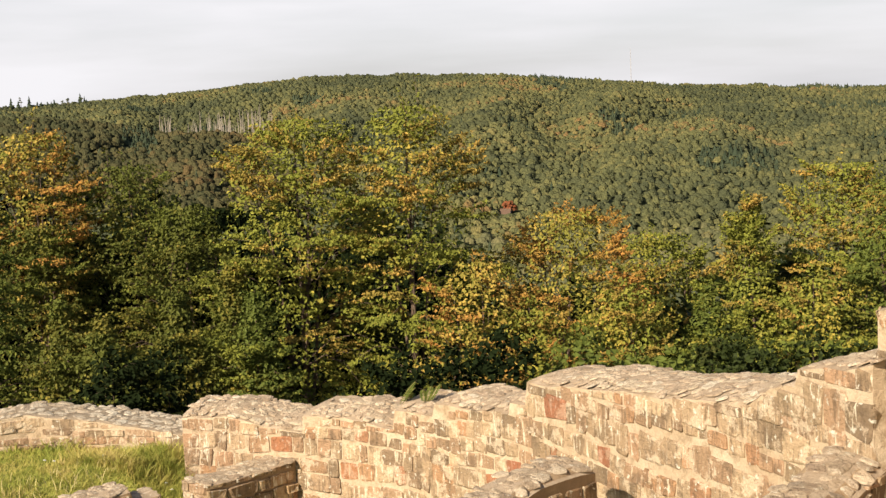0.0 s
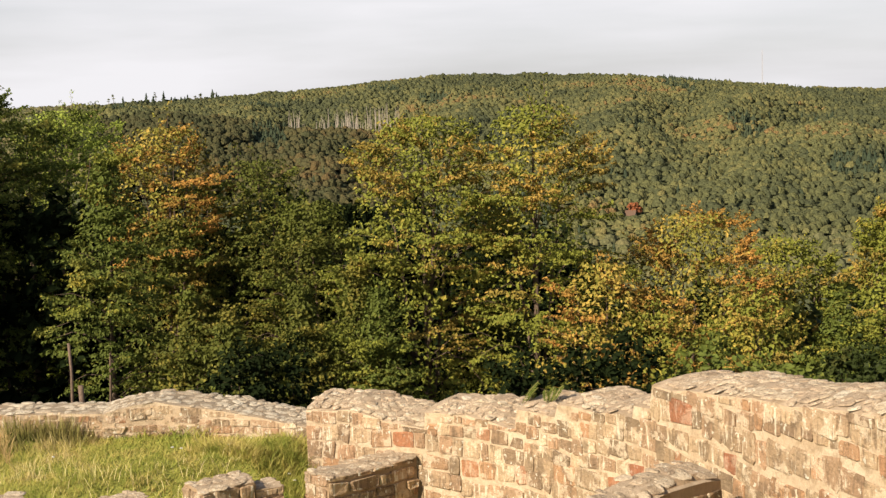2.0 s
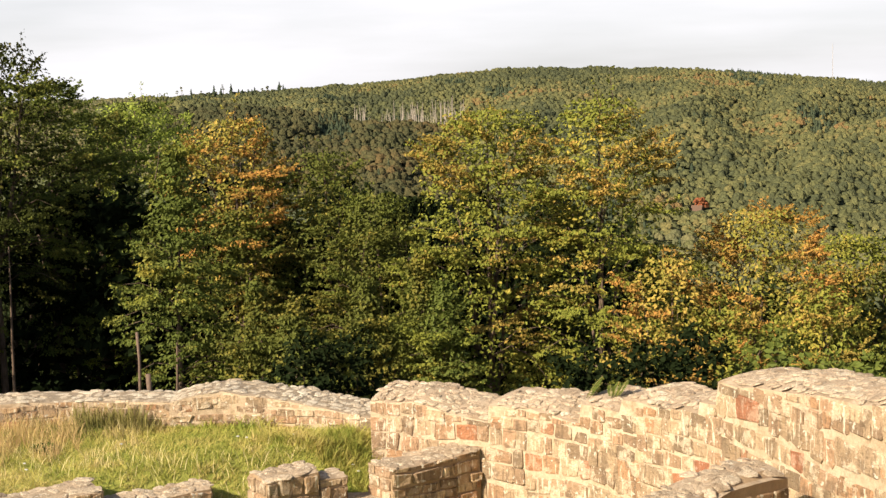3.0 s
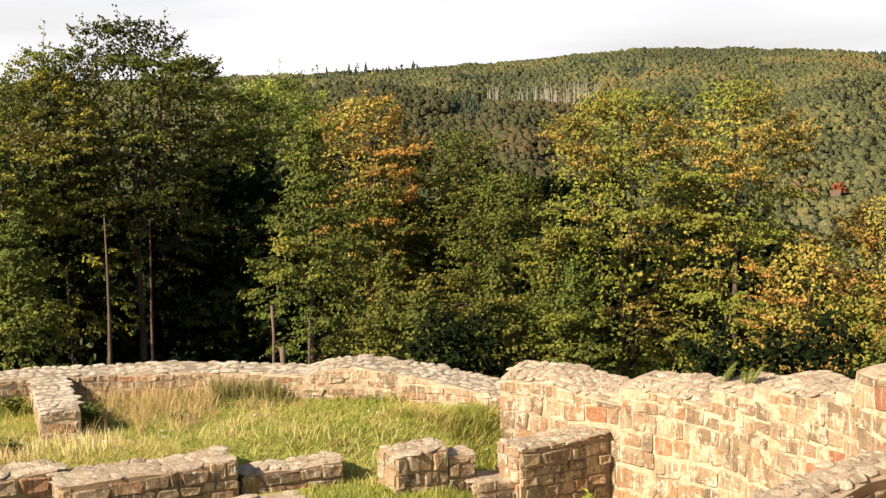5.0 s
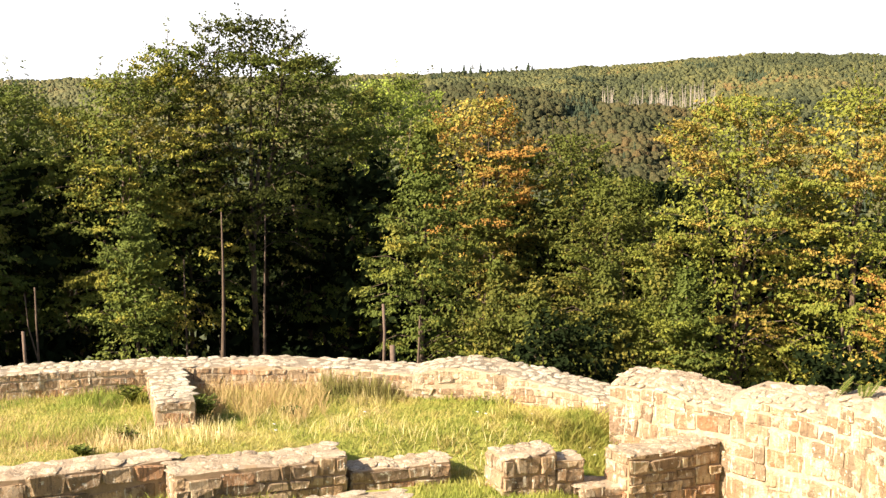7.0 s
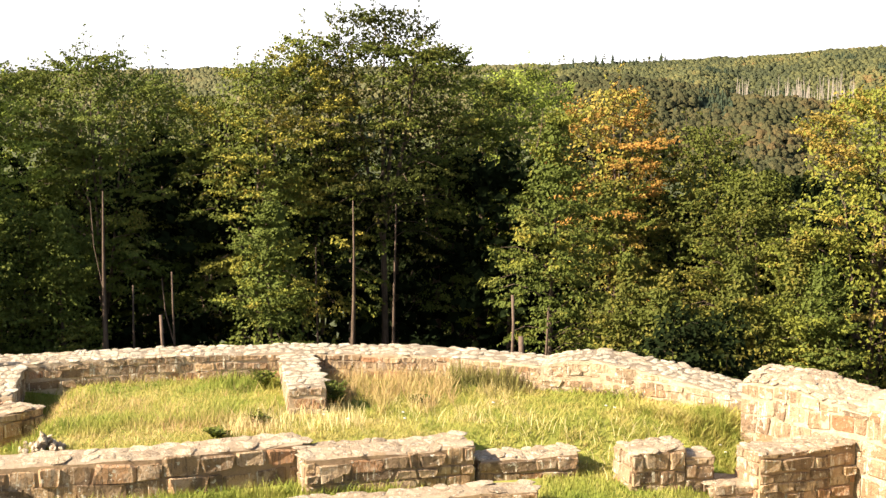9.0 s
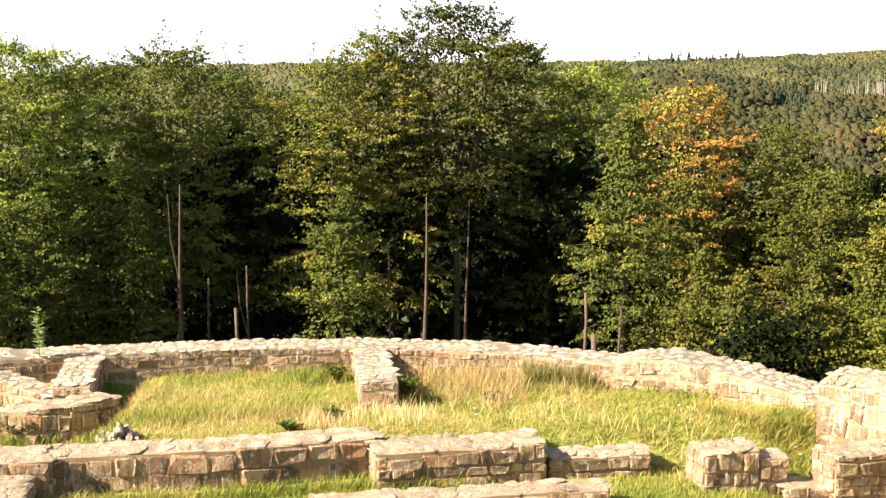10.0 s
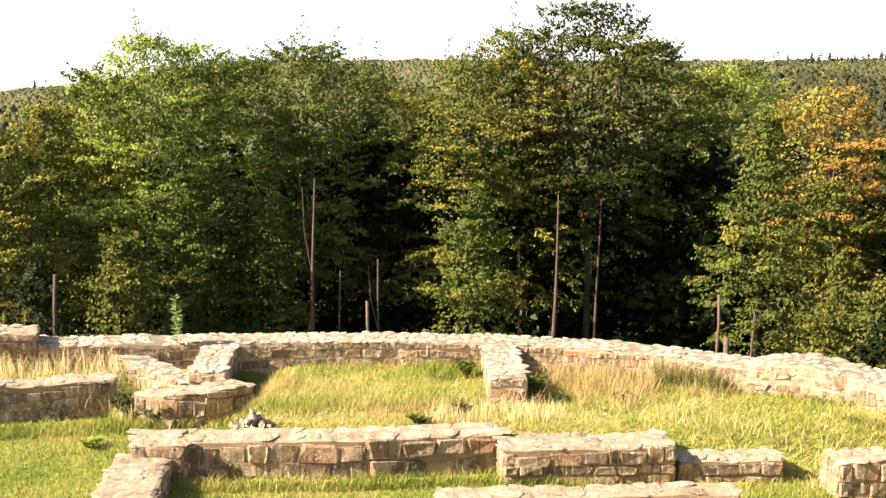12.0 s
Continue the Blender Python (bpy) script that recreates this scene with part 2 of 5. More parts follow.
def ground_mat():
    m, t, out = nodes_of("turf_and_forest_floor")
    pos = world_pos(t)
    big = noise_tex(t, pos, 0.5, 5, 0.6)
    fine = noise_tex(t, pos, 9, 6, 0.7)
    turf = ramp(t, big, [(0.3, (0.2, 0.25, 0.04)), (0.5, (0.32, 0.32, 0.07)), (0.7, (0.42, 0.35, 0.13))])
    turf = mixc(t, mapr(t, fine, 0.35, 0.7, 0, 0.6), turf, (0.13, 0.15, 0.03))
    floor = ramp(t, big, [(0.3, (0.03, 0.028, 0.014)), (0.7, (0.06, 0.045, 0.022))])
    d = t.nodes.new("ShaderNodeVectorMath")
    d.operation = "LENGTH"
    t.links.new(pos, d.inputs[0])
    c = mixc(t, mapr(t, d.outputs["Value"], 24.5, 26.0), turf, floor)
    c = mixc(t, mapr(t, d.outputs["Value"], 150.0, 320.0), c, (0.075, 0.085, 0.035))
    principled(t, out, c, 0.95, bump(t, fine, 0.6, 0.05))
    return m


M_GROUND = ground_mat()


def woods_mat(name, stops, gaps=0.5, rough_tops=0.6):
    """Far foliage: one tint a tree, stands of lighter and darker trees, mottling, shade painted between leaf masses."""
    m, t, out = nodes_of(name)
    pos = world_pos(t)
    isl = t.nodes.new("ShaderNodeNewGeometry").outputs["Random Per Island"]
    big = noise_tex(t, pos, 0.005, 5, 0.65)
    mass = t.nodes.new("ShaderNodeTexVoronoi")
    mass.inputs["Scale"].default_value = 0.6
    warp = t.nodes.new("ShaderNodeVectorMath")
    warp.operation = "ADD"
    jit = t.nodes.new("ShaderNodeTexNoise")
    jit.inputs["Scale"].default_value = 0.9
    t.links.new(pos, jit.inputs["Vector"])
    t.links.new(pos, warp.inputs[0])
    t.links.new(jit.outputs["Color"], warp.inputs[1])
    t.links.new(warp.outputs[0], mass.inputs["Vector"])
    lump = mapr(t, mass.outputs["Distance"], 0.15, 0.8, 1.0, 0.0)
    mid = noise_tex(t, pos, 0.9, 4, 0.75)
    s = t.nodes.new("ShaderNodeMath")
    s.operation = "MULTIPLY_ADD"
    t.links.new(isl, s.inputs[0])
    s.inputs[1].default_value = 0.55
    t.links.new(mapr(t, big, 0.36, 0.64, -0.15, 0.62), s.inputs[2])
    c = ramp(t, s.outputs[0], stops)
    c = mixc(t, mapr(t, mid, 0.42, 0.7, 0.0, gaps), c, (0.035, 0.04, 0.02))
    # creases between leaf masses darkened: shade put into the colour
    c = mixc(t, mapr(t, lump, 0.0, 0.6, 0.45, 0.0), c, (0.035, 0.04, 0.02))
    principled(t, out, c, 0.95, bump(t, mixc(t, 0.35, lump, mid), rough_tops, 2.2), 0.05)
    return m


# main and western woods: distance haze is put into these greyed, paler tints
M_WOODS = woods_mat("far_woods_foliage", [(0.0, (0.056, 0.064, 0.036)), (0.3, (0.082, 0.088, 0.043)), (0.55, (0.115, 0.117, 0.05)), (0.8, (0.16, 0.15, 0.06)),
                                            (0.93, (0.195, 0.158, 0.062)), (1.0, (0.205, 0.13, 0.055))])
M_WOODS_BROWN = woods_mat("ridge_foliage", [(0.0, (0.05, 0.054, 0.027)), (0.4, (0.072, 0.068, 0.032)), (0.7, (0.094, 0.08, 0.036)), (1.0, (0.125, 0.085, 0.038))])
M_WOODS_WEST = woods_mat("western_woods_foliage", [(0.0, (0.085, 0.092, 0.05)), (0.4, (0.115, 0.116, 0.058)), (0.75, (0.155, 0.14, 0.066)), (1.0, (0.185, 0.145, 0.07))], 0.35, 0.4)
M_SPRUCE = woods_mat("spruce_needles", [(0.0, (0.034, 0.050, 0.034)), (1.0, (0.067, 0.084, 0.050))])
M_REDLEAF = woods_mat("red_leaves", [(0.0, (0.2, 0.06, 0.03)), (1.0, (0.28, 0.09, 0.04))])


def plain(name, col, rough=0.8, var=0.25, scale=6):
    m, t, out = nodes_of(name)
    n = noise_tex(t, world_pos(t), scale, 4, 0.6)
    dark = tuple(c * (1 - var) for c in col)
    principled(t, out, mixc(t, n, dark, col), rough)
    return m


M_FLOWER = plain("white_petals", (0.75, 0.75, 0.7))
M_PLASTER = plain("white_plaster", (0.7, 0.68, 0.62), 0.8, 0.1, 0.5)
M_ROOF = plain("roof_tiles", (0.13, 0.08, 0.055), 0.8, 0.3, 1.0)
M_METAL = plain("galvanised_steel", (0.42, 0.4, 0.4), 0.5, 0.1, 1.0)
M_PANE = plain("dark_window", (0.03, 0.035, 0.04), 0.15, 0.1, 1.0)
M_DEADWOOD = plain("dead_trunks", (0.36, 0.31, 0.26), 0.9, 0.4, 0.2)


# ---------------------------------------------------------------- building tools
def mesh_np(name, verts, faces, mat, smooth=False):
    me = bpy.data.meshes.new(name)
    me.from_pydata(verts if isinstance(verts, list) else verts.tolist(), [], faces if isinstance(faces, list) else faces.tolist())
    if mat:
        me.materials.append(mat)
    if smooth:
        me.polygons.foreach_set("use_smooth", [True] * len(me.polygons))
    me.update()
    return me


def part(name, me, parent, label=""):
    ob = new(name, me)
    ob.parent = parent
    if label:
        ob["label"] = label
    return ob


def thing(name, place, label, category, group="", kind=""):
    e = new(name)
    e.empty_display_size = 0.2
    e.location = place
    return tagged(e, label, category, group, kind)


def polar(az, d, z=0.0):
    a = radians(az)
    return Vector((-d * math.sin(a), d * math.cos(a), z))


def tube(path, radii, sides=6):
    """Verts and faces of a tapered tube along a path."""
    vs, fs = [], []
    path = [Vector(p) for p in path]
    for i, (p, r) in enumerate(zip(path, radii)):
        d = (path[min(i + 1, len(path) - 1)] - path[max(i - 1, 0)]).normalized()
        u = d.orthogonal().normalized()
        w = d.cross(u)
        for k in range(sides):
            a = 2 * math.pi * k / sides
            vs.append(p + u * (r * math.cos(a)) + w * (r * math.sin(a)))
    for i in range(len(path) - 1):
        for k in range(sides):
            k2 = (k + 1) % sides
            fs.append((i * sides + k, i * sides + k2, (i + 1) * sides + k2, (i + 1) * sides + k))
    n = len(vs)
    vs.append(path[-1])
    for k in range(sides):
        fs.append((n - sides + k, n - sides + (k + 1) % sides, n))
    return vs, fs


def join(pieces):
    vs, fs = [], []
    for v, f in pieces:
        o = len(vs)
        vs.extend([tuple(p) for p in v])
        fs.extend([tuple(i + o for i in q) for q in f])
    return vs, fs


# ---------------------------------------------------------------- the ground
ARC = [(-20.5, 9.0), (-18.6, 12.2), (-17.2, 13.95), (-16.0, 15.05), (-14.62, 16.43), (-13.37, 17.5), (-12.65, 18.1), (-11.4, 18.93), (-10.2, 19.5), (-8.92, 19.93), (-7.9, 19.95),
       (-7.0, 19.9)]


def terrace(x, y):
    """Height of the turf inside the ruin."""
    # the line of the low cross wall: the upper terrace lies beyond it
    side = (y - 12.3) * 0.80 - (x + 12.3) * 0.58
    left = (x + 13.6) * 0.85 + (y - 14.9) * 0.5
    up = 1 / (1 + math.exp(-max(-40, min(40, (side - 0.6) * 12))))
    if x < -12.4:
        up *= 1 / (1 + math.exp(-max(-40, min(40, (left - 0.5) * 12))))
        back = 1 / (1 + math.exp(-max(-40, min(40, ((-0.83 * (x + 15.5) * 0 + (y - 14.3) * 0.56 - (x + 15.1) * 0.83) - 0.6) * 5))))
        up = max(up, min(1.0, back * 1.25))
    pit = 1 / (1 + math.exp(-max(-40, min(40, (x + 3.6 + (y - 16) * -0.1) * 5)))) * 1.3
    return up * 0.45 - (pit if y < 18.6 and up < 0.5 else 0.0)


def hill_skyline(az):
    xs = [-60, -24, -17.2, -13, -9.8, -5, -1.9, 2, 5.5, 7, 10, 13, 18, 25, 33, 41, 44, 48, 51, 60]
    ys = [0.45, 0.35, 0.5, 0.73, 0.9, 1.4, 1.7, 1.83, 1.9, 1.75, 1.5, 1.3, 1.08, 0.93, 0.78, 0.58, 0.1, -0.6, -0.9, -0.9]
    return float(np.interp(az, xs, ys))


def spur_line(az):
    xs = [-30, 2, 5, 7.3, 9, 11.5, 13.5, 18, 24, 32, 45, 60]
    ys = [-9, -5.5, -2.2, -0.85, -0.45, -0.1, 0.15, 0.62, 0.4, 0.1, -1.0, -2.5]
    return float(np.interp(az, xs, ys))


EYE_Z = 5.25


def ground_z(az, r):
    """Height of the land, by direction and distance from the lookout."""
    if r < 27:
        p = polar(az, r)
        edge = 23.4 if az > 15 else 21.5
        inside = terrace(p.x, p.y) if abs(az - 20) < 60 else 0.0
        return inside - max(0, r - edge) * 0.55
    near = float(np.interp(r, [27, 34, 48, 80, 150, 300, 520, 700, 4600], [-2.2, -4.5, -9, -19, -36, -58, -70, -66, -260]))
    main = EYE_Z + 1750 * math.tan(radians(hill_skyline(az) - 0.365))
    w = noise.noise(Vector((az * 0.33, r * 0.0035, 2.0))) * 26 + noise.noise(Vector((az * 0.9, r * 0.008, 5.0))) * 5
    if r < 1750:
        f = max(0, (r - 620) / 1130)
        hill = -66 + (main + 66) * (f ** 0.85) + w * f * (1 - f) * 3
    else:
        hill = main - (r - 1750) * 0.03
    crest = EYE_Z + 1000 * math.tan(radians(spur_line(az) - 0.5))
    spur = crest - abs(r - 1000) * (0.13 if r < 1000 else 0.05) + w * 0.3
    if r < 620:
        hill = near
    return max(near, hill, spur) if r > 400 else near


def build_ground():
    radii = [0.0] + [i * 1.0 for i in range(1, 13)] + [12.5 + i * 0.28 for i in range(53)] + [28, 30, 33, 37, 42, 48, 56, 66, 80, 100, 125, 150, 190, 240, 300, 370, 440, 520]
    radii += [560 + 40 * i for i in range(32)] + [2000, 2400, 3000, 3800, 4600]
    azs = [-180 + i * 4 for i in range(38)] + [-28 + i * 0.45 for i in range(201)] + [64 + 4 * i for i in range(29)]
    verts, faces = [], []
    for r in radii:
        for az in azs:
            verts.append(tuple(polar(az, r, ground_z(az, max(r, 0.01)))))
    n = len(azs)
    for i in range(len(radii) - 1):
        for k in range(n):
            k2 = (k + 1) % n
            faces.append((i * n + k2, i * n + k, (i + 1) * n + k, (i + 1) * n + k2))
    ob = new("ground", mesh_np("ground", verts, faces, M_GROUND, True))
    tagged(ob, "rough turf inside the ruin, falling away to a wooded valley", "ground", kind="structure")


build_ground()

# ---------------------------------------------------------------- masonry


def stone_mesh(seed, mat):
    """One rubble stone: a unit block whose face (-y) is bulged, with worn corners."""
    r = random.Random(seed)
    xs = [-0.5, -0.41, 0.41, 0.5]
    verts, faces = [], []
    skew = [r.uniform(-0.08, 0.08) for _ in range(8)]
    for j, z in enumerate(xs):
        for i, x in enumerate(xs):
            rim = (i in (0, 3)) + (j in (0, 3))
            dx = (skew[0] if j < 2 else skew[1]) * (1 if i > 1 else -1) * 0.9
            dz = (skew[2] if i < 2 else skew[3]) * (1 if j > 1 else -1) * 0.9
            y = -0.5 + (0.0, 0.2, 0.5)[rim] + r.uniform(-0.25, 0.2)
            k = 0.94 if rim == 2 else 1.0
            verts.append((x * k + dx + r.uniform(-0.05, 0.05), y, z * k + dz + r.uniform(-0.05, 0.05)))
    for j in range(3):
        for i in range(3):
            a = j * 4 + i
            faces.append((a, a + 1, a + 5, a + 4))
    ring = [0, 1, 2, 3, 7, 11, 15, 14, 13, 12, 8, 4]
    base = len(verts)
    for i in ring:
        v = verts[i]
        verts.append((v[0] * 1.02, 0.5, v[2] * 1.02))
    for i in range(12):
        j = (i + 1) % 12
        faces.append((ring[j], ring[i], base + i, base + j))
    return mesh_np("stone", verts, faces, mat, False)


STONES = {m.name: [stone_mesh(100 * k + i, m) for i in range(9)] for k, m in enumerate((M_STONE, M_CAP, M_DARKSTONE, M_REDSTONE))}


def flag_mesh(seed, mat):
    """One flat, rounded cap stone lying on its bed: unit size, top at +z."""
    r = random.Random(seed)
    n = r.choice((6, 7, 8))
    outer, inner, low = [], [], []
    for i in range(n):
        a = 2 * math.pi * (i + r.uniform(-0.25, 0.25)) / n
        q = 0.5 / max(abs(math.cos(a)), abs(math.sin(a))) * r.uniform(0.9, 1.04)
        q = min(q, 0.63)
        c, s = math.cos(a), math.sin(a)
        low.append((c * q, s * q, -0.5))
        outer.append((c * q * 0.98, s * q * 0.98, 0.0 + r.uniform(-0.12, 0.12)))
        inner.append((c * q * 0.68, s * q * 0.68, 0.5 + r.uniform(-0.14, 0.14)))
    verts = low + outer + inner
    faces = []
    for i in range(n):
        j = (i + 1) % n
        faces.append((i, j, n + j, n + i))
        faces.append((n + i, n + j, 2 * n + j, 2 * n + i))
    faces.append(tuple(range(2 * n, 3 * n)))
    return mesh_np("cap_stone", verts, faces, mat, True)


FLAGS = {m.name: [flag_mesh(500 * k + i, m) for i in range(9)] for k, m in enumerate((M_CAP, M_CAPTAN, M_CAPBROWN))}


class Line:
    """A plan polyline with a height profile along it."""

    def __init__(self, pts, wear=0.0, seed=0):
        self.wear, self.seed = wear, seed
        self.p = [Vector((q[0], q[1])) for q in pts]
        self.z = [q[2] for q in pts]
        self.s = [0.0]
        for a, b in zip(self.p, self.p[1:]):
            self.s.append(self.s[-1] + max((b - a).length, 1e-4))
        self.length = self.s[-1]

    def at(self, s):
        s = max(0, min(self.length, s))
        x = float(np.interp(s, self.s, [q.x for q in self.p]))
        y = float(np.interp(s, self.s, [q.y for q in self.p]))
        return Vector((x, y))

    def top(self, s):
        s = max(0, min(self.length, s))
        worn = noise.noise(Vector((s * 2.6, self.seed * 3.7, 0.5))) + 0.5 * noise.noise(Vector((s * 6.5, self.seed * 3.7, 4.5)))
        return float(np.interp(s, self.s, self.z)) + self.wear * worn

    def dir(self, s):
        d = self.at(s + 0.3) - self.at(s - 0.3)
        return d.normalized()

    def away(self, s):
        d = self.dir(s)
        n = Vector((-d.y, d.x))
        return n if n.dot(self.at(s)) > 0 else -n


def set_stones(wall, pieces, mid):
    """Each stone a part; past 280 of a kind on one wall the farther ones are joined."""
    for kind in ("stone", "cap_stone"):
        mine = [(me, m) for k, me, m in pieces if k == kind]
        mine.sort(key=lambda q: (q[1].translation.x + mid[0]) ** 2 + (q[1].translation.y + mid[1]) ** 2)
        for me, m in mine[:280]:
            part(kind, me, wall).matrix_basis = m
        groups = {}
        for me, m in mine[280:]:
            groups.setdefault(me.materials[0].name, []).append((me, m))
        for mat_name, rest in groups.items():
            vs, fs = [], []
            for me, m in rest:
                o = len(vs)
                vs.extend([tuple(m @ v.co) for v in me.vertices])
                fs.extend([tuple(i + o for i in p.vertices) for p in me.polygons])
            part(kind + "s_beyond", mesh_np(kind, vs, fs, bpy.data.materials[mat_name]), wall)["kind"] = "stuff"


def masonry(name, pts, thick, base, label, course=0.2, run=(0.22, 0.48), mat=M_STONE, cap=M_CAP, capsize=0.28, ends=(True, True),
            mortar=M_MORTAR, bed=M_CAPBED, relief=0.024, seed=1, slope=0.0, cap_h=0.018, limit=2000, reds=0.0, foot=0.4, hump=0.0, wear=0.02):
    """A rubble wall: a mortar core, face stones course by course, stones on the ends and cap stones on top.
    pts: the foot of the face turned to the lookout, with the height of the top at each point."""
    r = random.Random(seed)
    line = Line(pts, wear, seed)
    mid = line.at(line.length / 2)
    wall = thing(name, (mid.x, mid.y, base), label, "wall", kind="structure")
    inv = Matrix.Translation((-mid.x, -mid.y, -base))

    def rise(s, f):
        # the rubble heart of the wall stands higher than its faces
        return hump * (0.75 + 0.5 * noise.noise(Vector((s * 1.3, seed * 2.1, 0.0)))) * math.sin(math.pi * min(f, 0.86) * 0.62) ** 0.8

    # core
    n = max(3, int(line.length / 0.22))
    marks = sorted(set([round(line.length * i / n, 4) for i in range(n + 1)] + [round(q, 4) for q in line.s]))
    n = len(marks) - 1
    verts, faces = [], []
    for s in marks:
        p, a, top = line.at(s), line.away(s), line.top(s)
        j = lambda k: noise.noise(Vector((s * 2.3, k * 5.1, seed * 1.7))) * 0.012
        for k, (off, z) in enumerate(((0.0, base - foot), (0.0, top - 0.03 + j(1) * 0.7), (0.045, top - 0.012 + j(2)), (thick * 0.25, top - 0.012 + slope * 0.25 + rise(s, 0.25) + j(6)),
                                      (thick * 0.5, top - 0.012 + slope * 0.5 + rise(s, 0.5) + j(3)), (thick * 0.75, top - 0.012 + slope * 0.75 + rise(s, 0.75) + j(7)),
                                      (thick - 0.08, top - 0.012 + slope + rise(s, 0.92) + j(4)), (thick, top - 0.06 + slope + rise(s, 1.0) + j(5)), (thick, base - foot))):
            q = p + a * off
            verts.append((q.x - mid.x, q.y - mid.y, z - base))
    m = 9
    for i in range(n):
        for k in range(m - 1):
            faces.append((i * m + k, (i + 1) * m + k, (i + 1) * m + k + 1, i * m + k + 1))
    faces.append(tuple(range(m)))
    faces.append(tuple(n * m + k for k in reversed(range(m))))
    core = mesh_np("mortar_core", verts, faces, mortar)
    core.materials.append(bed)
    bm = bmesh.new()
    bm.from_mesh(core)
    bmesh.ops.recalc_face_normals(bm, faces=bm.faces)
    for f in bm.faces:
        if f.normal.z > 0.88:
            f.material_index = 1
    bm.to_mesh(core)
    bm.free()
    part("mortar_core", core, wall)
    count, pieces = 0, []

    def lay(me, place, tangent, normal, size):
        # size: along the face, out of it, up
        nonlocal count
        t3, n3 = Vector((tangent.x, tangent.y, 0)), Vector((normal.x, normal.y, 0))
        rot = Matrix((t3, n3, Vector((0, 0, 1)))).transposed().to_4x4()
        pieces.append(("stone", me, inv @ Matrix.Translation(place) @ rot @ Matrix.Rotation(r.uniform(-0.05, 0.05), 4, "Y") @ Matrix.Diagonal((*size, 1))))
        count += 1

    # face courses
    zmax = max(line.z)
    z = base - r.uniform(0.0, 0.08)
    while z < zmax - 0.03 and count < limit:
        h = course * r.uniform(0.68, 1.35)
        s = -r.uniform(0, 0.25)
        while s < line.length - 0.04:
            w = r.uniform(*run) * r.choice((0.7, 1.0, 1.0, 1.3))
            s1 = min(line.length, s + w)
            a0 = max(0, s)
            c = (a0 + s1) / 2
            lid = min(line.top(a0 + 0.03), line.top(s1 - 0.03), line.top(c)) - 0.018
            hh = min(h, lid - z)
            if hh > course * 0.18 and s1 - a0 > 0.08:
                d, a = line.dir(c), line.away(c)
                if d.cross(a) < 0:
                    d = -d
                p = line.at(c)
                me = r.choice(STONES[M_REDSTONE.name if r.random() < reds else mat.name])
                gap = r.uniform(0.004, 0.02)
                wob = noise.noise(Vector((c * 0.8, z * 1.7, seed))) * 0.55 * course if z > base + course else 0.0
                lay(me, (p.x, p.y, z + hh / 2 + min(wob, lid - z - hh) + r.uniform(-0.015, 0.01)), d, a, (s1 - a0 - gap, relief * r.uniform(0.5, 2.0), hh * r.uniform(0.8, 1.06) - gap))
            s = s1
        z += h
    # end stones
    for s, on in ((0.0, ends[0]), (line.length, ends[1])):
        if not on:
            continue
        d, a = line.dir(s), line.away(s)
        out = -d if s == 0 else d
        p, top = line.at(s), line.top(s)
        z = base
        while z < top - 0.06:
            h = min(course * r.uniform(0.8, 1.25), top - z - 0.01)
            o = 0.02
            while o < thick - 0.08:
                w = min(r.uniform(*run), thick - o)
                q = p + a * (o + w / 2)
                tang = a if a.cross(-out) > 0 else -a
                lay(r.choice(STONES[M_STONE.name]), (q.x, q.y, z + h / 2), tang, -out, (w - 0.02, relief * 1.2, h - 0.02))
                o += w
            z += h
    # cap
    def lean(s, o):
        # the cap stones follow the rise of the heart
        f = o / thick
        up = math.atan2(slope, thick) + math.atan2(rise(s, min(0.98, f + 0.15)) - rise(s, max(0.0, f - 0.15)), 0.3 * thick)
        d, a = line.dir(s), line.away(s)
        return up if d.x * a.y - d.y * a.x > 0 else -up

    capsize *= 0.62
    rows = max(1, round(thick / capsize))
    for k in range(rows):
        s = -r.uniform(0, capsize)
        while s < line.length - 0.05:
            w = capsize * r.choice((0.6, 0.8, 1.0, 1.3, 1.8)) * r.uniform(0.85, 1.15)
            c = min(max(s + w / 2, 0.05), line.length - 0.05)
            o = 0.02 + (thick - 0.04) * (k + 0.5) / rows + r.uniform(-0.05, 0.05)
            p = line.at(c) + line.away(c) * o
            d = line.dir(c)
            tilt = math.atan2(line.top(c + 0.1) - line.top(c - 0.1), 0.2)
            if abs(tilt) > 0.6:
                s += w
                continue
            rot = Matrix.Rotation(math.atan2(d.y, d.x), 4, "Z") @ Matrix.Rotation(-tilt, 4, "Y") @ Matrix.Rotation(r.uniform(-0.7, 0.7), 4, "Z") @ Matrix.Rotation(lean(c, o), 4, "X")
            pieces.append(("cap_stone", r.choice(FLAGS[cap.name]), inv @ Matrix.Translation((p.x, p.y, line.top(c) - 0.003 + slope * o / thick + rise(c, o / thick) + r.uniform(-0.014, -0.004))) @ rot @ Matrix.Diagonal(
                (w * r.uniform(0.92, 1.02), (thick - 0.04) / rows * r.uniform(0.88, 1.05), cap_h, 1))))
            count += 1
            s += w
    set_stones(wall, pieces, (mid.x, mid.y))
    return wall


# the arc wall round the terrace
masonry("arc_wall", [(x, y, 0.86) for x, y in ARC], 0.85, 0.42, "long curved rubble wall with pale irregular cap stones", 0.17, (0.2, 0.42), mat=M_DARKSTONE, capsize=0.27, seed=3, ends=(True, False))
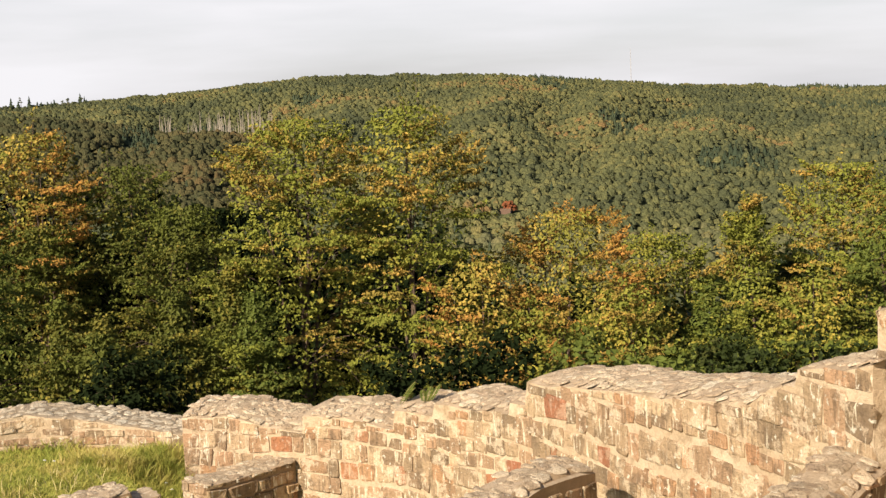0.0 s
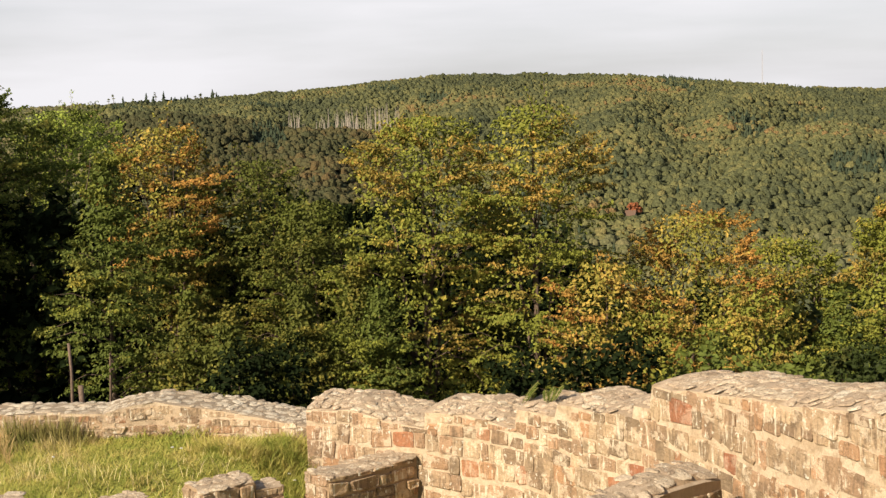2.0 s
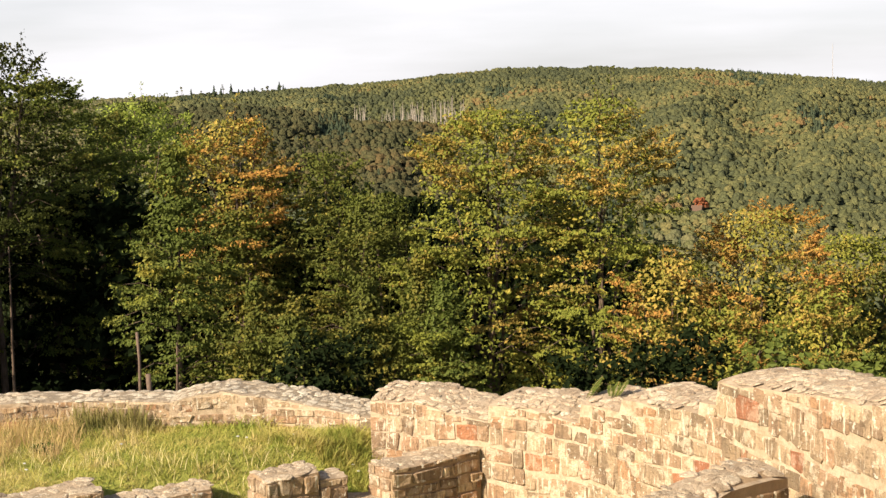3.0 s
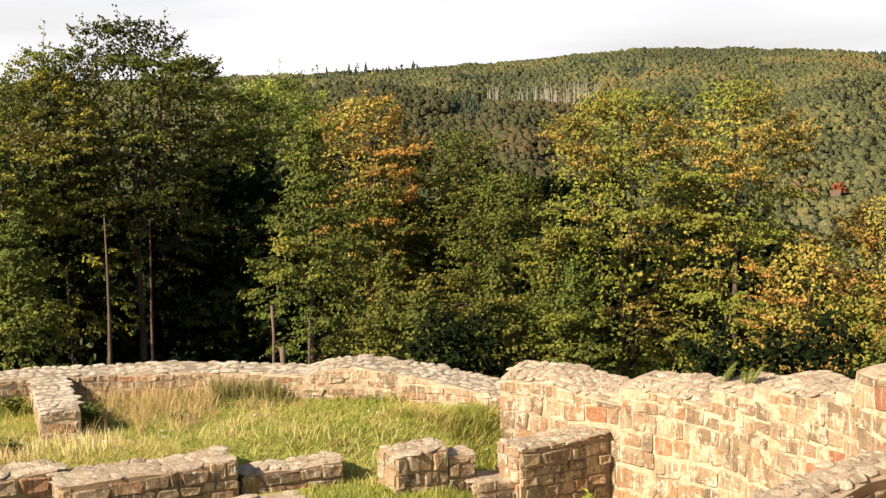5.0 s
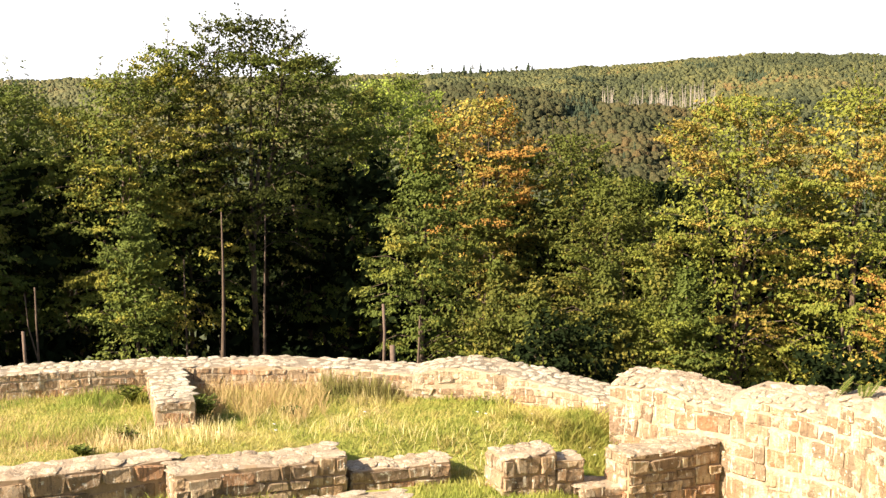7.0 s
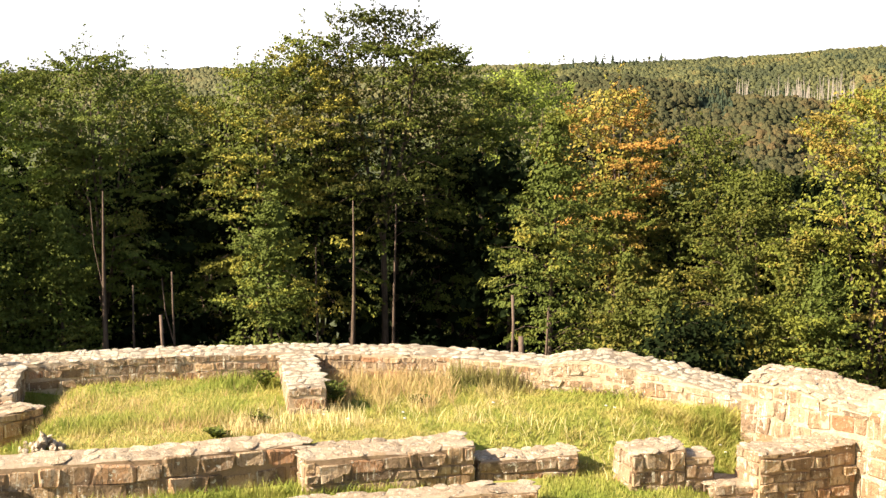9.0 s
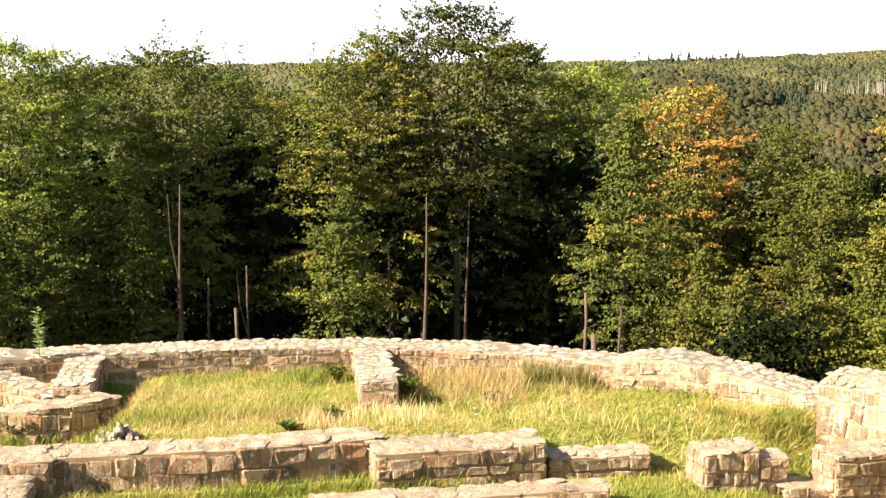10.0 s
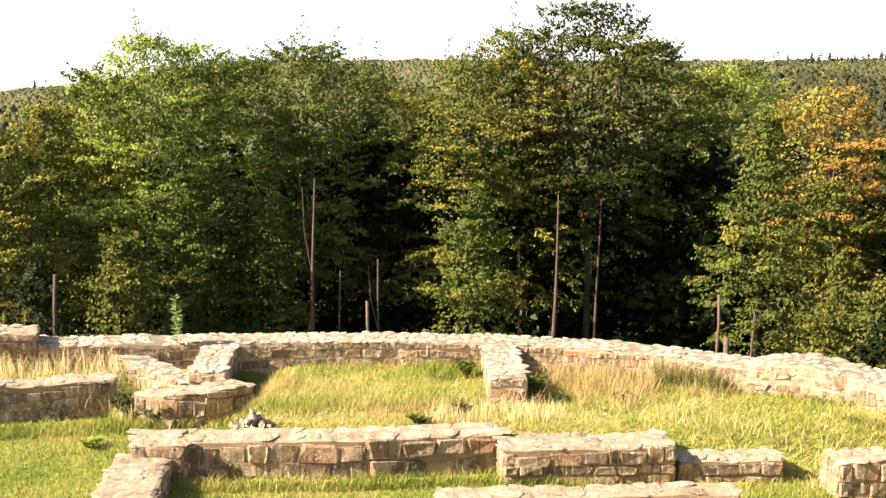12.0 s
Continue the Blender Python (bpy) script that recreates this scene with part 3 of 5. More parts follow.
# its eastern return, higher at the bend and sloping down to the tall wall
masonry("arc_wall_return", [(-7.2, 19.87, 0.86), (-6.75, 19.95, 0.98), (-6.4, 20.03, 1.01), (-5.4, 19.93, 0.9), (-4.6, 19.75, 0.8), (-3.85, 19.5, 0.72)], 0.95, 0.42,
        "sloping rubble wall capped with pale cobbles in grey mortar", 0.17, (0.2, 0.42), capsize=0.24, seed=4, ends=(False, False))
# the tall wall
RIGHT = [(-3.95, 19.5, 1.02), (-3.3, 19.35, 1.06), (-2.75, 19.1, 0.95), (-2.12, 18.8, 0.92), (-2.1, 18.78, 1.16), (-1.48, 18.42, 1.16), (-0.8, 17.92, 1.1), (-0.76, 17.9, 1.38),
         (-0.25, 17.35, 1.38), (-0.21, 17.3, 1.55), (0.7, 16.2, 1.62), (0.72, 16.17, 1.78), (0.9, 15.9, 1.8), (0.92, 15.87, 2.08), (1.6, 14.51, 2.24), (2.3, 13.01, 2.43),
         (2.72, 12.1, 2.55), (2.84, 11.78, 2.76), (2.98, 11.44, 2.84), (3.0, 11.4, 3.0), (3.22, 10.85, 3.1), (3.36, 10.5, 3.2)]
RIGHT = [(x * 0.98, y * 0.98, EYE_Z - (EYE_Z - z + 0.03) * 0.98) for x, y, z in RIGHT]
masonry("tall_wall", RIGHT, 0.95, -1.3, "tall stepped sunlit sandstone wall, broken along the top", 0.25, (0.16, 0.36), cap=M_CAPBROWN, bed=M_TOPBED, capsize=0.22, seed=5, ends=(True, False), limit=2000, reds=0.04, relief=0.022, wear=0.035, hump=0.15, cap_h=0.02)
masonry("tower_wall", [(3.38, 10.44, 3.62), (3.5, 10.2, 3.66), (3.51, 10.18, 5.2), (3.75, 9.4, 5.4), (4.0, 8.6, 5.0), (4.6, 6.5, 5.0)], 1.0, 0.0, "high broken remnant of a sandstone tower wall", 0.27, (0.26, 0.62), seed=6)
masonry("tower_wall_edge", [(3.44, 10.36, 5.18), (3.52, 10.14, 5.2)], 0.6, 4.75, "jutting broken edge of the tower wall", 0.22, (0.2, 0.4), seed=26, foot=0.02)
# the low cross wall, in pieces
OLD = dict(relief=0.05, mat=M_DARKSTONE, mortar=M_OLDMORTAR, bed=M_TOPBED, cap=M_CAPTAN, cap_h=0.022, wear=0.032)
masonry("low_wall", [(-12.36, 11.95, 0.5), (-11.85, 12.35, 0.52)], 0.78, 0.0, "thick square end of the low rubble wall", 0.2, (0.2, 0.42), capsize=0.4, seed=28, hump=0.02, **OLD)
masonry("low_wall", [(-12.0, 12.5, 0.5), (-11.48, 12.9, 0.51), (-10.2, 13.85, 0.52), (-8.83, 15.2, 0.54)], 0.6, 0.0, "low rubble wall capped with flat worn slabs", 0.2, (0.22, 0.5),
        capsize=0.4, seed=8, hump=0.03, **OLD)
masonry("low_wall", [(-8.52, 14.74, 0.47), (-7.7, 15.4, 0.49), (-6.79, 16.16, 0.52)], 0.72, 0.0, "low rubble wall end with a broken top", 0.18, (0.2, 0.45), capsize=0.36, seed=9, hump=0.03, **OLD)
masonry("low_wall", [(-6.74, 16.3, 0.28), (-6.2, 16.68, 0.3), (-5.65, 17.07, 0.33)], 0.48, 0.0, "lowest broken piece of the rubble cross wall", 0.15, (0.2, 0.4), capsize=0.28, seed=10, hump=0.03, **OLD)
masonry("low_wall_block", [(-4.78, 16.72, 0.52), (-4.2, 17.18, 0.53)], 0.6, -0.1, "square stump of the rubble cross wall", 0.2, (0.22, 0.4), capsize=0.32, seed=11, hump=0.03, **OLD)
masonry("low_wall_block", [(-4.19, 17.2, 0.43), (-3.88, 17.44, 0.42)], 0.42, -0.8, "small shoulder of the rubble wall stump", 0.18, (0.18, 0.3), capsize=0.28, seed=12, hump=0.02, **OLD)
masonry("door_sill", [(-3.8, 17.2, 0.08), (-3.3, 17.5, 0.08)], 0.6, -1.0, "flat stone sill in a gap of the low wall", 0.15, (0.25, 0.4), capsize=0.45, seed=13, **OLD)
masonry("low_wall_block", [(-3.25, 17.39, 0.51), (-2.72, 17.92, 0.52), (-2.2, 18.44, 0.53)], 0.56, -1.2, "thick stump of the cross wall against the tall wall", 0.19, (0.2, 0.42), capsize=0.32, seed=14, hump=0.02, **OLD)
# stub on the terrace
masonry("stub_wall", [(-9.97, 16.78, 0.86), (-9.52, 17.08, 0.86)], 2.5, 0.35, "short spur wall running out from the curved wall", 0.14, (0.16, 0.3), capsize=0.28, seed=15)
# walls towards the west
masonry("curved_wall", [(-14.45, 14.05, 0.46), (-13.95, 14.15, 0.5), (-13.45, 14.6, 0.56), (-13.2, 15.25, 0.58)], 0.55, 0.0, "short curved rubble wall with flat slabs on top", 0.2, (0.2, 0.4), capsize=0.3, seed=16, **OLD)
masonry("west_wall", [(-17.6, 10.7, 0.55), (-16.04, 12.83, 0.56), (-15.06, 14.25, 0.58)], 0.58, 0.0, "low rubble wall beside the western lawn", 0.19, (0.22, 0.45), capsize=0.3, seed=17, **OLD)
masonry("passage_wall", [(-14.25, 15.0, 0.66), (-13.8, 15.3, 0.66)], 1.75, 0.3, "sloping spur wall paved with pale flat stones", 0.18, (0.2, 0.35), capsize=0.26, seed=18, slope=0.22)
masonry("rear_wall", [(-18.62, 12.05, 1.1), (-17.7, 13.2, 1.13), (-16.78, 14.24, 1.08)], 0.8, 0.35, "dark rubble wall with a pale flat top behind tall grass", 0.18, (0.2, 0.45), capsize=0.3, seed=19, **OLD)
masonry("tumbled_wall", [(-16.1, 15.05, 0.72), (-15.3, 15.02, 0.62), (-14.35, 14.95, 0.5)], 0.5, 0.3, "tumbled pale rubble wall half sunk in dry grass", 0.16, (0.18, 0.36), capsize=0.26, seed=27)
masonry("near_wall", [(-9.0, 8.2, 0.34), (-10.97, 10.9, 0.35), (-12.05, 12.35, 0.36)], 0.72, 0.0, "broad low wall with a worn slab top", 0.18, (0.25, 0.5), capsize=0.36, seed=20, **OLD)
# foreground pieces
masonry("ledge_wall", [(-8.5, 13.2, 0.25), (-7.2, 14.2, 0.26), (-5.6, 15.35, 0.3)], 0.5, -0.1, "low stone ledge in front of the cross wall", 0.17, (0.25, 0.5), capsize=0.34, seed=21, **OLD)
masonry("spur_wall", [(0.2, 11.6, 1.66), (0.85, 12.5, 1.7), (1.42, 13.1, 1.7)], 0.5, 0.0, "narrow spur wall beside the tall wall, its rounded top worn brown", 0.2, (0.2, 0.45), capsize=0.24, seed=22, hump=0.12, **OLD)
masonry("spur_wall", [(2.2, 8.6, 2.3), (2.75, 9.3, 2.4), (3.3, 10.0, 2.45)], 0.5, 0.0, "narrow spur wall beside the tall wall, its rounded top worn brown", 0.2, (0.2, 0.45), capsize=0.24, seed=23, hump=0.12, **OLD)


# ---------------------------------------------------------------- trees
def leaf_arrays(cent, nrm, along, size):
    """Folded four-cornered leaf blades as arrays of verts and triangles."""
    n = len(cent)
    nrm = nrm / np.linalg.norm(nrm, axis=1, keepdims=True)
    along = along - nrm * (along * nrm).sum(1, keepdims=True)
    along /= np.linalg.norm(along, axis=1, keepdims=True) + 1e-9
    side = np.cross(nrm, along)
    L = size[:, None]
    v = np.empty((n, 4, 3))
    v[:, 0] = cent - along * L * 0.5
    v[:, 1] = cent + side * L * 0.3 + nrm * L * 0.07
    v[:, 2] = cent + along * L * 0.5 - nrm * L * 0.1
    v[:, 3] = cent - side * L * 0.3 + nrm * L * 0.07
    i = np.arange(n)[:, None] * 4
    f = np.concatenate([i + np.array([[0, 2, 1]]), i + np.array([[0, 3, 2]])], 1).reshape(-1, 3)
    return v.reshape(-1, 3), f


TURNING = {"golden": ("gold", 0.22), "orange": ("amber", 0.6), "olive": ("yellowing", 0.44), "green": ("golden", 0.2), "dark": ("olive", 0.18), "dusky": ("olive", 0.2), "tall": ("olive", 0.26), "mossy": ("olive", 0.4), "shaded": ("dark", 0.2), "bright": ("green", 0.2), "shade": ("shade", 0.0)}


def sprays(r, start, way, length, leaf, spacing, sag, spread=0.34):
    """Flat pointed sprays of leaves: for each twig its leaves lie to both sides of it in one drooping plane.
    start, way: arrays of points and unit directions; returns centres, normals, directions, sizes and the twig of each leaf."""
    count = np.maximum(4, (length / spacing).astype(int))
    idx = np.repeat(np.arange(len(start)), count)
    m = len(idx)
    s = r.uniform(0.04, 1.0, m)
    L = length[idx]
    w = way[idx]
    side = np.stack([-w[:, 1], w[:, 0], np.zeros(m)], 1)
    side /= np.linalg.norm(side, axis=1, keepdims=True) + 1e-9
    up = np.cross(w, side)
    up *= np.sign(up[:, 2:3] + 1e-9)
    lat = r.choice([-1.0, 1.0], m) * (0.3 * leaf + L * spread * r.uniform(0, 1, m) * np.minimum(1.0, 2.6 * s + 0.15) * (1.04 - s) ** 0.8)
    cent = start[idx] + w * (L * s)[:, None] + side * lat[:, None] + up * r.normal(0, 0.018, m)[:, None]
    cent[:, 2] -= sag[idx] * L * s * s + 0.2 * np.abs(lat) + r.uniform(0, 0.03, m)
    roll = np.sign(lat) * 0.3
    flat = np.stack([w[:, 0], w[:, 1], np.zeros(m)], 1)
    nrm = up * 0.58 + flat * 0.62 + side * roll[:, None] + r.normal(0, 0.42, (m, 3))
    along = w * 0.75 + side * (np.sign(lat) * 0.6)[:, None] + r.normal(0, 0.2, (m, 3))
    return cent, nrm, along, leaf * r.uniform(0.7, 1.25, m), idx


def crown_width(v, form):
    """Half-width of the crown at the share v of its height: a broad dome, or a young tree's spire."""
    if form == "spire":
        return min(1.0, 0.6 + v * 1.6) * max(0.0, 1 - v ** 1.6) ** 0.75 + 0.03
    return max(0.0, 1 - abs((v - 0.46) / 0.56) ** 2.8) ** 0.5


def tree(name, label, az, d, top, rad, colour, low=0.25, density=1.0, leaf=0.115, seed=1, trunk_r=0.0, fill=1.0, form="dome", shoots=0, stems=3):
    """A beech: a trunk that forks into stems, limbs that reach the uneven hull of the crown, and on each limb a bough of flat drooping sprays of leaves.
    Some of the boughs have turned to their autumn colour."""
    r = np.random.RandomState(seed)
    g = ground_z(az, d) - 0.15
    foot = polar(az, d, g)
    H = top - g
    e = thing(name, foot, label, "tree" if name == "tree" else "shrub", "trees below the wall" if name == "tree" else "shrubs below the wall")
    tr = trunk_r or 0.009 * H + 0.03
    wob = r.uniform(-0.2, 0.2, 4)
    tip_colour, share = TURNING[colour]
    lo, span = low * H, (1 - low) * H
    size = math.sqrt(max(leaf, 0.115) / 0.115)

    def axis(z):
        u = z / H
        return Vector((wob[0] * math.sin(u * 5 + wob[1] * 9) * u, wob[2] * math.sin(u * 4 + wob[3] * 9) * u, z))

    def hull(v, a):
        lump = noise.noise(Vector((math.cos(a) * 1.1 + seed, math.sin(a) * 1.1, v * 3.2))) * 0.34 + noise.noise(Vector((math.cos(a) * 2.6, math.sin(a) * 2.6 + seed, v * 7.0))) * 0.2
        return rad * crown_width(v, form) * (1 + lump)

    pieces = [tube([axis(H * u) for u in np.linspace(0, 0.97, 9)], [tr * (1 - 0.92 * q) * (1.25 if q == 0 else 1) for q in np.linspace(0, 1, 9)], 8)]
    forks = [axis]
    light = -Vector((foot.x, foot.y, 0)).normalized()
    turn = r.uniform(0, 6.283)
    for k in range(stems):
        a, z0, z1, off = turn + 6.283 * k / stems + r.uniform(-0.4, 0.4), lo + r.uniform(0.0, 0.22) * span, lo + span * r.uniform(0.7, 0.88), rad * r.uniform(0.34, 0.5)

        def side_stem(z, a=a, z0=z0, z1=z1, off=off):
            q = max(0.0, min(1.0, (z - z0) / (z1 - z0)))
            return axis(z0) + Vector((math.cos(a), math.sin(a), 0)) * (off * q ** 0.75) + Vector((0, 0, (z1 - z0) * q))

        forks.append(side_stem)
        pieces.append(tube([side_stem(z) for z in np.linspace(z0, z1, 6)], [tr * 0.5 * (1 - 0.88 * q) for q in np.linspace(0, 1, 6)], 5))
    start, way, length, sag, turned = [], [], [], [], []

    def twig(p, w, ln, s, gold):
        start.append(tuple(p)), way.append(tuple(w.normalized())), length.append(ln), sag.append(s), turned.append(gold)

    count = max(8, int(5.0 * rad * span * 0.8 / (1.5 * size * size) * density))
    angle = r.uniform(0, 6.283)
    for k in range(count):
        while True:
            v = r.uniform(0.0, 0.985)
            if r.uniform(0, 1) < (crown_width(v, form) + 0.16) * min(1.0, 0.3 + 0.85 * v):
                break
        # an edge tree is leafy towards the light of the clearing and thin towards the wood
        while True:
            angle += 2.399963
            a = angle + r.uniform(-0.5, 0.5)
            if Vector((math.cos(a), math.sin(a), 0)).dot(light) > -0.25 or r.uniform(0, 1) < 0.12 + 0.5 * v * v:
                break
        depth = 1 - 0.5 * max(0.0, r.uniform(-0.5, 1))
        out = Vector((math.cos(a), math.sin(a), 0))
        reach = max(0.1, hull(v, a) * depth)
        z = lo + span * (v * 0.97 + 0.02)
        tip = axis(min(z, 0.97 * H)) + out * reach
        tip.z = z
        # the branch: it climbs from the nearest stem and bows over towards its end
        stem = min(forks, key=lambda f: (f(z - 0.5 * reach) - tip).length)
        root = stem(max(lo * 0.9, z - reach * (0.1 + 0.75 * v) * r.uniform(0.6, 1.3)))
        bow = Vector((0, 0, 0.2 * reach))

        def at(q):
            return root.lerp(tip, q) + bow * (math.sin(math.pi * min(q, 1.2)))

        lr = tr * (1 - 0.85 * z / H) * 0.26 + 0.005
        pieces.append(tube([root, at(0.35), at(0.7), at(1.0)], [lr, lr * 0.7, lr * 0.45, lr * 0.15], 3))
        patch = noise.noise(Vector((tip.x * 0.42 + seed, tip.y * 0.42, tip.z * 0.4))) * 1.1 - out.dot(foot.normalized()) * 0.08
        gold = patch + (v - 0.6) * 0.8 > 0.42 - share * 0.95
        run = (tip - root).length
        plate = min(run, 1.2 * size) * (1 - 0.2 * v * v)
        cross = (at(1.0) - at(0.8)).cross(Vector((0, 0, 1)))
        cross = cross.normalized() if cross.length > 1e-4 else Vector((-out.y, out.x, 0))
        sink = r.uniform(0.05, 0.4) * (1.15 - v)
        for j in range(7):
            back = (j // 2 + r.uniform(-0.2, 0.2)) / 3.0 * plate * 0.85
            q = 1.0 - back / max(run, 0.3)
            sd = 0 if j == 0 else (1 if j % 2 else -1)
            lat = sd * (0.12 * size + 0.42 * plate * (0.25 + 0.75 * math.sin(math.pi * min(1.0, 0.25 + 0.7 * back / plate)))) * r.uniform(0.7, 1.2)
            p = at(q) + cross * lat - Vector((0, 0, (0.3 + sink) * abs(lat) + r.uniform(-0.06, 0.08) * size))
            ahead = ((at(q + 0.05) - at(q)).normalized() * 0.9 + cross * (sd * r.uniform(0.35, 0.8)) + Vector((0, 0, 0.5 * v + 0.08 + r.uniform(-0.15, 0.15)))).normalized()
            left = ahead.cross(Vector((0, 0, 1))).normalized()
            for f in (-0.9, -0.3, 0.3, 0.9):
                w = ahead + left * (f + r.uniform(-0.25, 0.25)) + Vector((0, 0, r.uniform(-0.16, 0.12)))
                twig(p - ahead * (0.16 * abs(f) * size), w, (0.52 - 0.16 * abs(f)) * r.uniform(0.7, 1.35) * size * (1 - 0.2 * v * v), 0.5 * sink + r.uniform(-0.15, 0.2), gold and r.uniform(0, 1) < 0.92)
    # the upright shoot that ends the trunk
    for q in np.linspace(0.9, 0.985, 8):
        a = r.uniform(0, 6.283)
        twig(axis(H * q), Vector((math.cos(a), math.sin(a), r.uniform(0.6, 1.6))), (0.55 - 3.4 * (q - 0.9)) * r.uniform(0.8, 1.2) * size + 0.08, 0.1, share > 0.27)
    # the close inner foliage, behind the outer boughs
    m = int(count * 55 * fill)
    v, a = r.beta(2.0, 1.05, m) * 0.96, math.atan2(light.y, light.x) + r.normal(0, 1.2, m)
    q = np.sqrt(r.uniform(0.02, 0.62, m)) * rad * np.array([crown_width(x, form) for x in v])
    c0 = np.stack([np.cos(a) * q, np.sin(a) * q, lo + span * v], 1)
    n0 = np.stack([np.cos(a) * 0.6, np.sin(a) * 0.6, np.full(m, 0.6)], 1) + r.normal(0, 0.4, (m, 3))
    a0 = r.normal(0, 1.0, (m, 3))
    s0 = leaf * r.uniform(1.0, 1.6, m)
    # thin leafy shoots standing out of the crown
    for k in range(shoots):
        a, o = r.uniform(0, 6.283), rad * r.uniform(0.05, 0.5)
        p = axis(H * 0.93) + Vector((math.cos(a) * o, math.sin(a) * o, -0.3 * o))
        q = p + Vector((r.uniform(-0.3, 0.3), r.uniform(-0.3, 0.3), r.uniform(1.0, 1.8)))
        pieces.append(tube([p, p.lerp(q, 0.5) + Vector((0.04, 0, 0)), q], [0.02, 0.013, 0.004], 3))
        for f in np.linspace(0.35, 1.0, 6):
            b = r.uniform(0, 6.283)
            twig(p.lerp(q, f), Vector((math.cos(b), math.sin(b), 1.0)), r.uniform(0.14, 0.28), 0.1, False)
    spacing = 0.041 * (max(leaf, 0.115) / 0.115) ** 1.5 / fill
    c, n, al, sz, idx = sprays(r, np.array(start), np.array(way), np.array(length), leaf, spacing, np.array(sag))
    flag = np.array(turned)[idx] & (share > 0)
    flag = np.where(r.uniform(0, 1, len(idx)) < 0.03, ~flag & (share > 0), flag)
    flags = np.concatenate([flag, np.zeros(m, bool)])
    vv, ff = leaf_arrays(np.concatenate([c, c0]), np.concatenate([n, n0]), np.concatenate([al, a0]), np.concatenate([sz, s0]))
    trunk = part("trunk", mesh_np("trunk", *join(pieces[:1 + stems]), M_BARK, True), e)
    part("branching", mesh_np("branching", *join(pieces[1 + stems:]), M_BARK, True), trunk)["kind"] = "stuff"
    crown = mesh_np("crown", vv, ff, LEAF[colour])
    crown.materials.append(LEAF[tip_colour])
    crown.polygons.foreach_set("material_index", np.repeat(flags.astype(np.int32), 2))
    part("crown", crown, e)
    return e


K = 1.2   # the wood's edge stands this much farther than the first estimate of its distance
